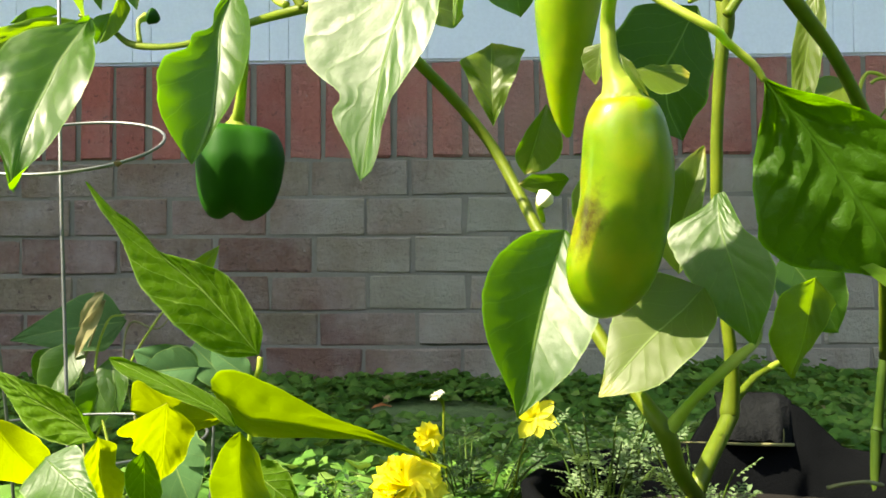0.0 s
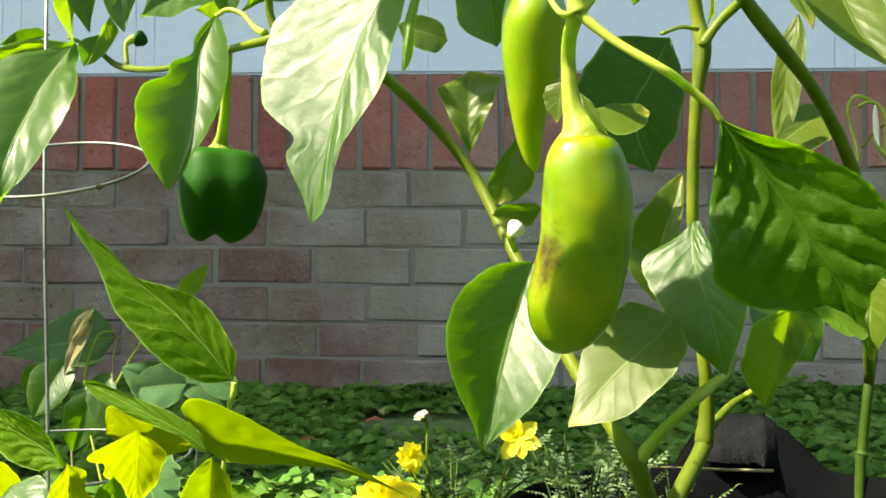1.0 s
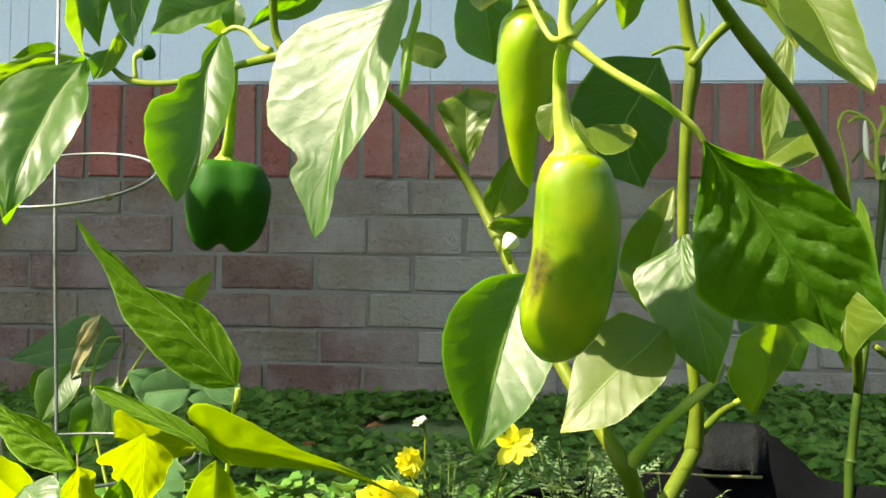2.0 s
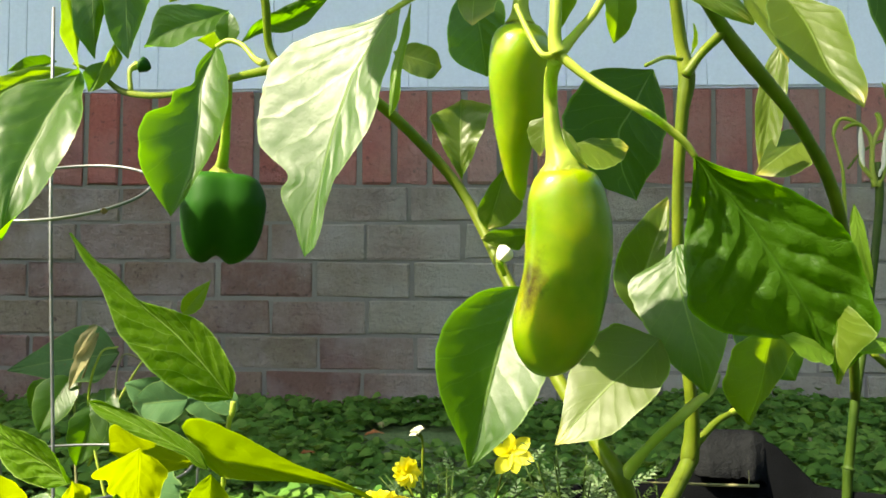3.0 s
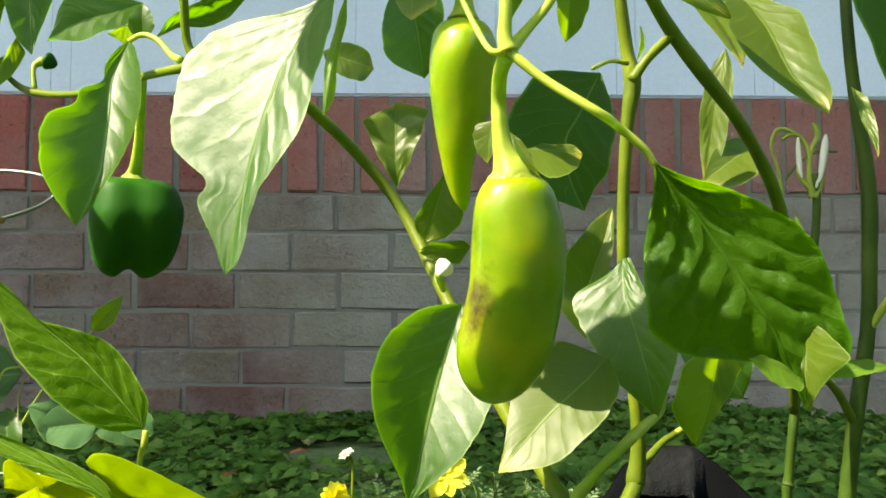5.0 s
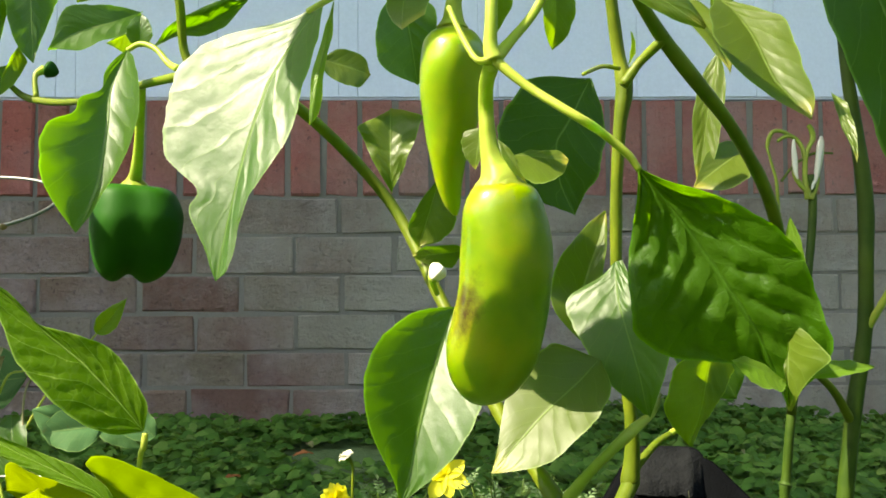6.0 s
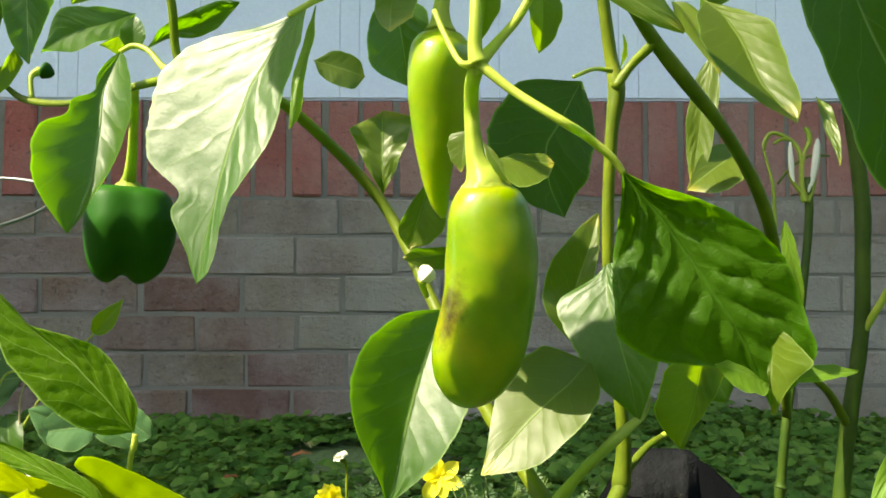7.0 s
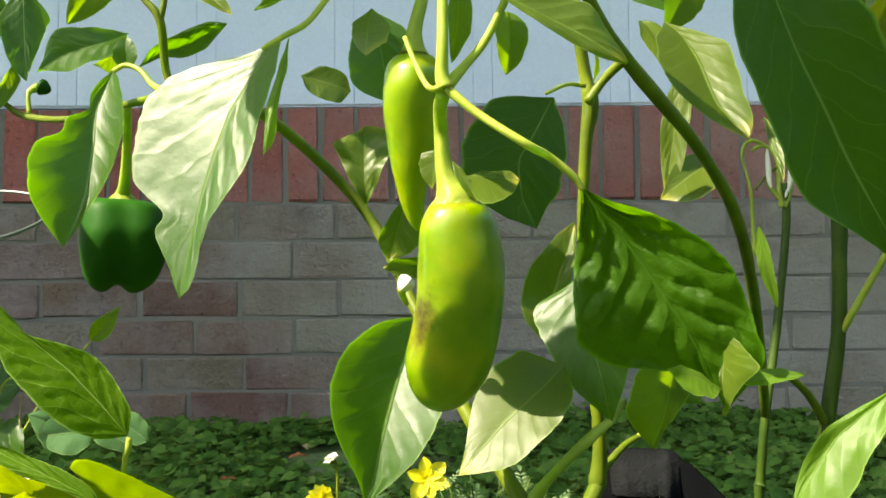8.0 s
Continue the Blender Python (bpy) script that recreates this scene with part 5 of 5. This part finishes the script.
# bent leaflet's lower half, built apart; light through it put into the yellow
blade(bean, (-0.0157, -1.325, 0.1374), (-0.0731, -1.325, 0.1429), (-0.07, -0.68, -0.73), (0.004, 0.157, 0.293, 0.352, 0.411, 0.471, 0.559, 0.647, 0.733, 0.622, 0.311, 0.004), (0.004, 0.066, 0.132, 0.163, 0.186, 0.16, 0.134, 0.12, 0.113, 0.106, 0.054, 0.004), fold=8, mat=M_YELLOW, seed=141)
blade(bean, (-0.0374, -1.4, 0.1325), (-0.0425, -1.385, 0.0943), (0.34, -0.86, -0.38), (0.004, 0.19, 0.248, 0.245, 0.241, 0.201, 0.134, 0.067, 0.004), (0.004, 0.113, 0.161, 0.198, 0.215, 0.232, 0.163, 0.081, 0.004), fold=14, mat=M_BEAN, seed=142)

vine = thing("bean_vine", (-0.25, -0.93, 0.0), "weathered bean vine with pale spotted leaves", "bean plant")
blade(vine, (-0.2163, -0.9581, 0.1813), (-0.3443, -0.9432, 0.1607), (-0.2, -1, 0.3), (0.004, 0.217, 0.255, 0.248, 0.202, 0.155, 0.103, 0.052, 0.004), (0.004, 0.227, 0.223, 0.209, 0.169, 0.128, 0.086, 0.043, 0.004), fold=10, mat=M_PALE, seed=61)
leaf(vine, (-0.2298, -0.9793, 0.2026), (-0.2596, -0.9786, 0.1449), (-0.2, -1, 0.1), 0.0169, M_DRY, quilt=0.02, seed=62, label="dry tan leaf")
leaf(vine, (-0.2288, -0.9846, 0.2112), (-0.2534, -0.9845, 0.1769), (-0.2, -1, 0.1), 0.0135, M_DRY, fold=30, wave=0.06, seed=68, label="dry tan leaf")
leaf(vine, (-0.1406, -0.9821, 0.1251), (-0.1914, -1.0057, 0.1546), (0.2, -1, 0.2), 0.0519, M_PALE, pa=0.4, pb=0.9, seed=69)
leaf(vine, (-0.2831, -0.9599, 0.1498), (-0.3089, -0.9601, 0.1209), (0.2, -1, 0.2), 0.0346, M_LEAF, seed=70)
leaf(vine, (-0.2313, -0.9767, 0.1292), (-0.2476, -0.9853, 0.0689), (0.3, -1, 0.2), 0.0391, M_LEAF, seed=74)
leaf(vine, (-0.0822, -0.9893, 0.1265), (-0.1239, -0.9823, 0.1531), (0.1, -1, 0.3), 0.0307, M_PALE, seed=75)
tube("stem", [(*(-0.2465, -0.9840, 0.0355), 0.0014), (*(-0.2584, -0.9677, 0.1223), 0.0012), (*(-0.2420, -0.9738, 0.1740), 0.0010), (*(-0.2298, -0.9793, 0.2026), 0.0008)], M_DRYSTEM, vine)
tube("stem", [(*(-0.1907, -0.9821, 0.0580), 0.0014), (*(-0.2116, -0.9759, 0.1350), 0.0012), (*(-0.2089, -0.9674, 0.1795), 0.0011), (*(-0.1804, -0.9658, 0.1739), 0.0009), (*(-0.1622, -0.9559, 0.2021), 0.0007)], M_DRYSTEM, vine)
leaf(vine, (-0.1540, -0.9462, 0.2222), (-0.1259, -0.9411, 0.2579), (0.5, -1, 0.1), 0.0210, M_YOUNG, pa=0.6, pb=1.2, seed=63)
leaf(vine, (-0.1286, -1.0020, 0.1385), (-0.1831, -1.0045, 0.1328), (0, -1, 0.2), 0.0437, M_PALE, seed=64)
leaf(vine, (-0.2613, -0.9691, 0.1565), (-0.2856, -0.9884, 0.1023), (0, -1, 0.2), 0.0452, M_LEAF, seed=65)
leaf(vine, (-0.2271, -0.9670, 0.1452), (-0.2131, -0.9844, 0.0914), (0, -1, 0.2), 0.0339, M_LEAF, seed=66)
leaf(vine, (-0.1440, -0.9734, 0.1578), (-0.0960, -0.9795, 0.1141), (0, -1, 0.2), 0.0395, M_PALE, seed=67)
tube("stem", [(*(-0.2354, -0.9847, 0.0690), 0.0014), (*(-0.2116, -0.9757, 0.1293), 0.0013), (*(-0.1844, -0.9662, 0.1796), 0.0013), (*(-0.1540, -0.9462, 0.2222), 0.0010)], M_STALK, vine)
tube("stem", [(*(-0.2048, -1.0014, 0.0181), 0.0016), (*(-0.2398, -0.9769, 0.1236), 0.0014), (*(-0.2286, -0.9784, 0.1800), 0.0012), (*(-0.2180, -0.9581, 0.1875), 0.0010)], M_STALK, vine)

# ---- black fabric grow bag ----
def grow_bag():
    bag = thing("grow_bag", (0.385, -1.155, 0), "black fabric grow bag with a folded rim", "grow bag")
    n, verts, faces = 72, [], []
    for ring, (r, z) in enumerate(((0.19, 0.0), (0.205, 0.04), (0.21, 1.0), (0.203, 1.02), (0.198, 1.0), (0.19, 0.04))):
        for s in range(n):
            a = 2 * math.pi * s / n
            rim = 0.058 + 0.042 * float(np.interp(a, (1.04, 1.27, 1.62, 1.74), (0, 1, 1, 0))) + 0.006 * noise.noise(Vector((math.cos(a) * 3, math.sin(a) * 3, 2)))
            rr = r * (1 + 0.05 * noise.noise(Vector((math.cos(a) * 2, math.sin(a) * 2, ring * 0.1))))
            verts.append((0.385 + rr * math.cos(a), -1.155 + rr * math.sin(a), rim * z))
    for i in range(5):
        for s in range(n):
            faces.append((i * n + s, i * n + (s + 1) % n, (i + 1) * n + (s + 1) % n, (i + 1) * n + s))
    mesh_part("bag", verts, faces, M_FABRIC, bag)
    verts, faces, m = [], [], 22
    for i in range(m + 1):
        a = 1.27 + 0.36 * i / m
        crease = 0.004 * noise.noise(Vector((i * 0.35, 1, 0)))
        end = min(1, 4 * min(i, m - i) / m + 0.35)
        drop = 0.008 * max(0, 1 - i / 5) ** 2
        for r, z in ((0.206, 0.104), (0.200, 0.109), (0.192, 0.104), (0.180, 0.082 + crease), (0.172, 0.066 + crease), (0.174, 0.064 + crease), (0.196, 0.098)):
            rr = r if r > 0.198 else 0.2 - (0.2 - r) * end
            verts.append((0.385 + (rr + crease * 0.6) * math.cos(a), -1.155 + (rr + crease * 0.6) * math.sin(a), z - drop))
    for i in range(m):
        for j in range(7):
            faces.append((i * 7 + j, i * 7 + (j + 1) % 7, (i + 1) * 7 + (j + 1) % 7, (i + 1) * 7 + j))
    faces += [tuple(range(7))[::-1], tuple(m * 7 + j for j in range(7))]
    mesh_part("folded_rim", verts, faces, M_FABRIC_SUNLIT, bag, "folded-over fabric rim, grey in sunlight")
    verts, faces = [(0.385, -1.155, 0.014)], []
    for s in range(n):
        a = 2 * math.pi * s / n
        verts.append((0.385 + 0.197 * math.cos(a), -1.155 + 0.197 * math.sin(a), 0.012))
        faces.append((0, 1 + s, 1 + (s + 1) % n))
    mesh_part("soil", verts, faces, M_PEAT, bag)


grow_bag()

for points, words in (([(*(0.2901, -1.16, 0.0952), 0.0007), (*(0.3193, -1.155, 0.0941), 0.0008), (*(0.3466, -1.15, 0.0921), 0.0013), (*(0.3847, -1.15, 0.0916), 0.0014)], "pale dry twig lying across the grow bag"), ([(*(0.3691, -1.26, 0.0829), 0.0015), (*(0.3801, -1.26, 0.0853), 0.0015), (*(0.3948, -1.26, 0.0869), 0.0015), (*(0.4097, -1.25, 0.0825), 0.0015)], "brown dry stalk bent over the grow bag"), ([(*(0.3765, -1.15, 0.0924), 0.0004), (*(0.377, -1.15, 0.0985), 0.0005), (*(0.3767, -1.15, 0.1038), 0.0004)], "thin dry grass stem standing on the grow bag")):
    twig = tube("twig", points, M_DRYSTEM, None, words, sides=6)
    tagged(twig, words, "twig", "dry twigs on the grow bag")

# ---- weeds and marigolds ----
def small_leaf(verts, faces, place, way, up, size, wide):
    """One little folded oval leaf: six faces."""
    way = way.normalized()
    side = way.cross(up).normalized()
    top = side.cross(way)
    k = len(verts)
    for f, w, h in ((0, 0, 0), (0.3, 0.42, 0.10), (0.7, 0.40, 0.06), (1, 0, -0.12)):
        mid = place + way * size * f + top * size * (0.05 if 0 < f < 1 else h)
        if w:
            verts += [mid - side * wide * w * size * 1.15 + top * h * size, mid, mid + side * wide * w * size * 1.15 + top * h * size]
        else:
            verts.append(mid)
    faces += [(k, k + 1, k + 2), (k, k + 2, k + 3), (k + 1, k + 4, k + 5, k + 2), (k + 2, k + 5, k + 6, k + 3), (k + 4, k + 7, k + 5), (k + 5, k + 7, k + 6)]


def weeds():
    rnd = random.Random(5)
    verts, faces = [], []
    for _ in range(19000):
        x, y = rnd.gauss(0.2, 0.85), -0.02 - 1.35 * rnd.random() ** 1.3
        if rnd.random() < 0.25:
            y = -1.2 - rnd.expovariate(1.5)
        if (x - 0.385) ** 2 + (y + 1.155) ** 2 < 0.215 ** 2:
            continue
        dense = noise.noise(Vector((x * 2.2, y * 2.2, 4))) - 1.1 * math.exp(-((x - 0.02) / 0.17) ** 2 - ((y + 0.33) / 0.16) ** 2)
        if rnd.random() > 0.85 + dense:
            continue
        high = rnd.uniform(0.004, 0.035) * (1.1 + dense)
        for _ in range(rnd.randint(4, 8)):
            a = rnd.uniform(0, 2 * math.pi)
            way = Vector((math.cos(a), math.sin(a), rnd.uniform(-0.25, 0.35) - 0.3 * math.sin(a)))
            place = Vector((x, y, 0)) + Vector((rnd.uniform(-0.012, 0.012), rnd.uniform(-0.012, 0.012), high * rnd.uniform(0.4, 1.1)))
            small_leaf(verts, faces, place, way, Vector((rnd.uniform(-0.3, 0.3), -0.45, 1)), rnd.uniform(0.010, 0.026), rnd.uniform(0.7, 1.1))
    ob = mesh_part("weeds", verts, faces, M_WEED)
    tagged(ob, "low green weeds covering the ground", "weeds", kind="stuff")


weeds()


def fallen_leaf(place, turn, size, mat, seed, label):
    place = Vector(place)
    way = Vector((math.cos(turn), math.sin(turn), 0.1))
    ob = leaf(None, place, place + way * size, (0.1, -0.2, 1), size * 0.5, mat, fold=30, wave=0.06, seed=seed, name="fallen_leaf", rows=14, cols=8)
    tagged(ob, label, "leaf", "fallen leaves on the weeds")


fallen_leaf((-0.020, -0.508, 0.030), 0.3, 0.030, M_BROWN, 201, "dry orange-brown leaf lying on the weeds")
fallen_leaf((-0.002, -0.434, 0.032), 2.0, 0.026, M_DRY, 202, "dry tan leaf lying on the weeds")
fallen_leaf((-0.060, -0.690, 0.034), 4.0, 0.024, M_BROWN, 203, "dry orange-brown leaf lying on the weeds")
fallen_leaf((0.624, -0.560, 0.032), 1.1, 0.030, M_DRY, 204, "dry tan leaf lying on the weeds")


def marigold(place, height, spread, sprays, seed, label, mat=None):
    """A marigold: thin stems with feathery leaves of paired leaflets."""
    rnd = random.Random(seed)
    plant_ob = thing("marigold", place, label, "marigold", "marigolds by the wall")
    verts, faces, sv, sf = [], [], [], []
    for _ in range(sprays):
        a, r = rnd.uniform(0, 2 * math.pi), spread * rnd.random() ** 0.6
        top = Vector(place) + Vector((math.cos(a) * r, math.sin(a) * r, height * rnd.uniform(0.35, 1.0)))
        foot = Vector(place) + Vector((math.cos(a) * r * 0.3, math.sin(a) * r * 0.3, 0))
        tv, tf = tube_mesh([(*foot, 0.0010), (*((foot + top) / 2 + Vector((0, 0, 0.01))), 0.0009), (*top, 0.0006)], sides=5, steps=3)
        sf += [tuple(i + len(sv) for i in f) for f in tf]
        sv += tv
        for _ in range(rnd.randint(2, 4)):
            b = rnd.uniform(0, 2 * math.pi)
            way = Vector((math.cos(b), math.sin(b), rnd.uniform(0.1, 1.1))).normalized()
            size = rnd.uniform(0.014, 0.030)
            start = foot.lerp(top, rnd.uniform(0.5, 1.0))
            side = way.cross(Vector((0, 0, 1))).normalized()
            up = side.cross(way)
            for k in range(5):
                p = start + way * size * (0.25 + 0.17 * k)
                ln = size * 0.34 * (1 - abs(k - 2) * 0.14)
                for s in (-1, 1):
                    small_leaf(verts, faces, p, side * s + way * 0.55, up, ln, 0.36)
            small_leaf(verts, faces, start + way * size * 1.08, way, up, size * 0.34, 0.45)
    mesh_part("foliage_stem", sv, sf, M_STEM_SHADED, plant_ob)["kind"] = "stuff"
    mesh_part("foliage", verts, faces, mat or M_FERN_SHADED, plant_ob)["kind"] = "stuff"
    return plant_ob


def blossom(parent, place, facing, size, rings, seed, mat=None, label="yellow flower head"):
    """A flower head of layered, crinkled petals on a thin stalk."""
    rnd = random.Random(seed)
    place, facing = Vector(place), Vector(facing).normalized()
    side = facing.orthogonal().normalized()
    other = facing.cross(side)
    verts, faces = [], []
    for ring in range(rings):
        f = (ring + 1) / rings
        for k in range(5 + 4 * ring if rings > 1 else 6):
            a = 2 * math.pi * (k + 0.4 * ring + rnd.uniform(-0.15, 0.15)) / (5 + 4 * ring if rings > 1 else 6)
            out = side * math.cos(a) + other * math.sin(a)
            lift = 1.0 - 0.9 * f if rings > 1 else 0.25
            way = (out + facing * lift).normalized()
            across = way.cross(facing if rings == 1 else out.cross(way) + facing).normalized()
            nrm = across.cross(way)
            k0 = len(verts)
            ln = size * (0.55 + 0.45 * f) * rnd.uniform(0.85, 1.1)
            for i in range(5):
                v = i / 4
                w = ln * 0.62 * math.sin(math.pi * (0.10 + 0.74 * v)) ** 0.9
                for j in range(5):
                    u = j / 2 - 1
                    verts.append(place + way * ln * v * (1 + (0.07 * math.cos(u * 9) if i == 4 else 0)) + across * w * u * 0.55 + nrm * ln * (0.10 * u * u + 0.07 * rnd.uniform(-1, 1) * v - 0.15 * v * v))
            for i in range(4):
                for j in range(4):
                    q = k0 + i * 5 + j
                    faces.append((q, q + 1, q + 6, q + 5))
    head = mesh_part("flower", verts, faces, mat or M_PETAL, parent, label)
    foot = Vector((place.x * 0.6 + parent.location.x * 0.4, place.y * 0.6 + parent.location.y * 0.4, 0.01))
    tube("stalk", [(*foot, 0.0012), (*((foot + place) / 2 + Vector((0, 0, 0.01))), 0.0012), (*(place - facing * 0.012), 0.0014), (*(place - facing * 0.002), 0.0034)], M_STEM, head, sides=6)
    return head


m1 = marigold((0.13, -1.04, 0.0), 0.078, 0.12, 44, 3, "marigold with feathery leaves and yellow flowers")
blossom(m1, (0.0943, -1.0654, 0.0818), (0.5, -1, 0.3), 0.014, 3, 1)
blossom(m1, (0.1885, -1.0523, 0.0988), (0.1, -1, 0.1), 0.020, 1, 2)
blossom(m1, (0.1026, -1.0546, 0.1182), (-0.5, -0.3, 1), 0.007, 3, 3, M_CREAM, "faded cream flower head")
m2 = marigold((0.02, -1.13, 0.0), 0.045, 0.07, 18, 4, "small marigold in full yellow bloom")
blossom(m2, (0.0828, -1.1451, 0.0571), (0.1, -0.8, 0.9), 0.030, 5, 5)
marigold((0.24, -1.12, 0.012), 0.105, 0.06, 26, 6, "marigold seedling with sunlit feathery leaves", M_FERN_SUNLIT)
marigold((0.31, -1.16, 0.012), 0.085, 0.05, 14, 7, "marigold seedling with sunlit feathery leaves", M_FERN_SUNLIT)

# ---- bricks and siding boards, piece by piece ----
def brick_data(name, size, mat, seed):
    rnd = random.Random(seed)
    bm = box_mesh((0, 0, 0), size, 0.0022)
    for v in bm.verts:
        v.co += Vector((rnd.uniform(-1, 1), rnd.uniform(-1, 1), rnd.uniform(-1, 1))) * 0.0026
    me = bpy.data.meshes.new(name)
    bm.to_mesh(me)
    bm.free()
    me.materials.append(mat)
    return me


def bricks():
    rnd = random.Random(11)
    pitch = 0.203
    for c in range(6):
        z0, z1 = COURSES[c], COURSES[c + 1]
        kinds = [brick_data("brick", (pitch - JOINT, 0.10, z1 - z0 - JOINT), M_BRICK, 20 + c * 4 + k) for k in range(4)]
        first = math.ceil((X0 + 0.11 - SHIFTS[c]) / pitch)
        last = math.floor((X1 - 0.11 - SHIFTS[c]) / pitch)
        for k in range(first, last):
            ob = new("brick", rnd.choice(kinds))
            ob.parent = wall
            place = Vector((SHIFTS[c] + (k + 0.5) * pitch + rnd.uniform(-0.002, 0.002), 0.05 + rnd.uniform(-0.0015, 0.0015), (z0 + z1) / 2 + rnd.uniform(-0.001, 0.001)))
            ob.location = place - wall.location
            ob.rotation_euler = (0, radians(rnd.uniform(-0.3, 0.3)), radians(rnd.uniform(-0.25, 0.25)))
    step = 0.0727
    kinds = [brick_data("brick", (step - 0.0105, 0.10, SOLDIER_TOP - COURSES[6] - JOINT), M_SOLDIER, 60 + k) for k in range(5)]
    for k in range(math.ceil((X0 + 0.05) / step), math.floor((X1 - 0.05) / step)):
        ob = new("brick", rnd.choice(kinds))
        ob.parent = wall
        ob.location = Vector((0.006 + k * step + rnd.uniform(-0.002, 0.002), 0.0488 + rnd.uniform(-0.0015, 0.0015), (SOLDIER_TOP + COURSES[6]) / 2)) - wall.location
        ob.rotation_euler = (0, radians(rnd.uniform(-0.4, 0.4)), 0)


def boards():
    x = X0 + 0.02
    while x < X1 - 0.3:
        for wide in (0.040, 0.248):
            block("board", (x + 0.0004, 0.012, SOLDIER_TOP + 0.006), (x + wide - 0.0004, 0.016, 2.44), M_SIDING, siding, bevel=0.001)
            x += wide


bricks()
boards()
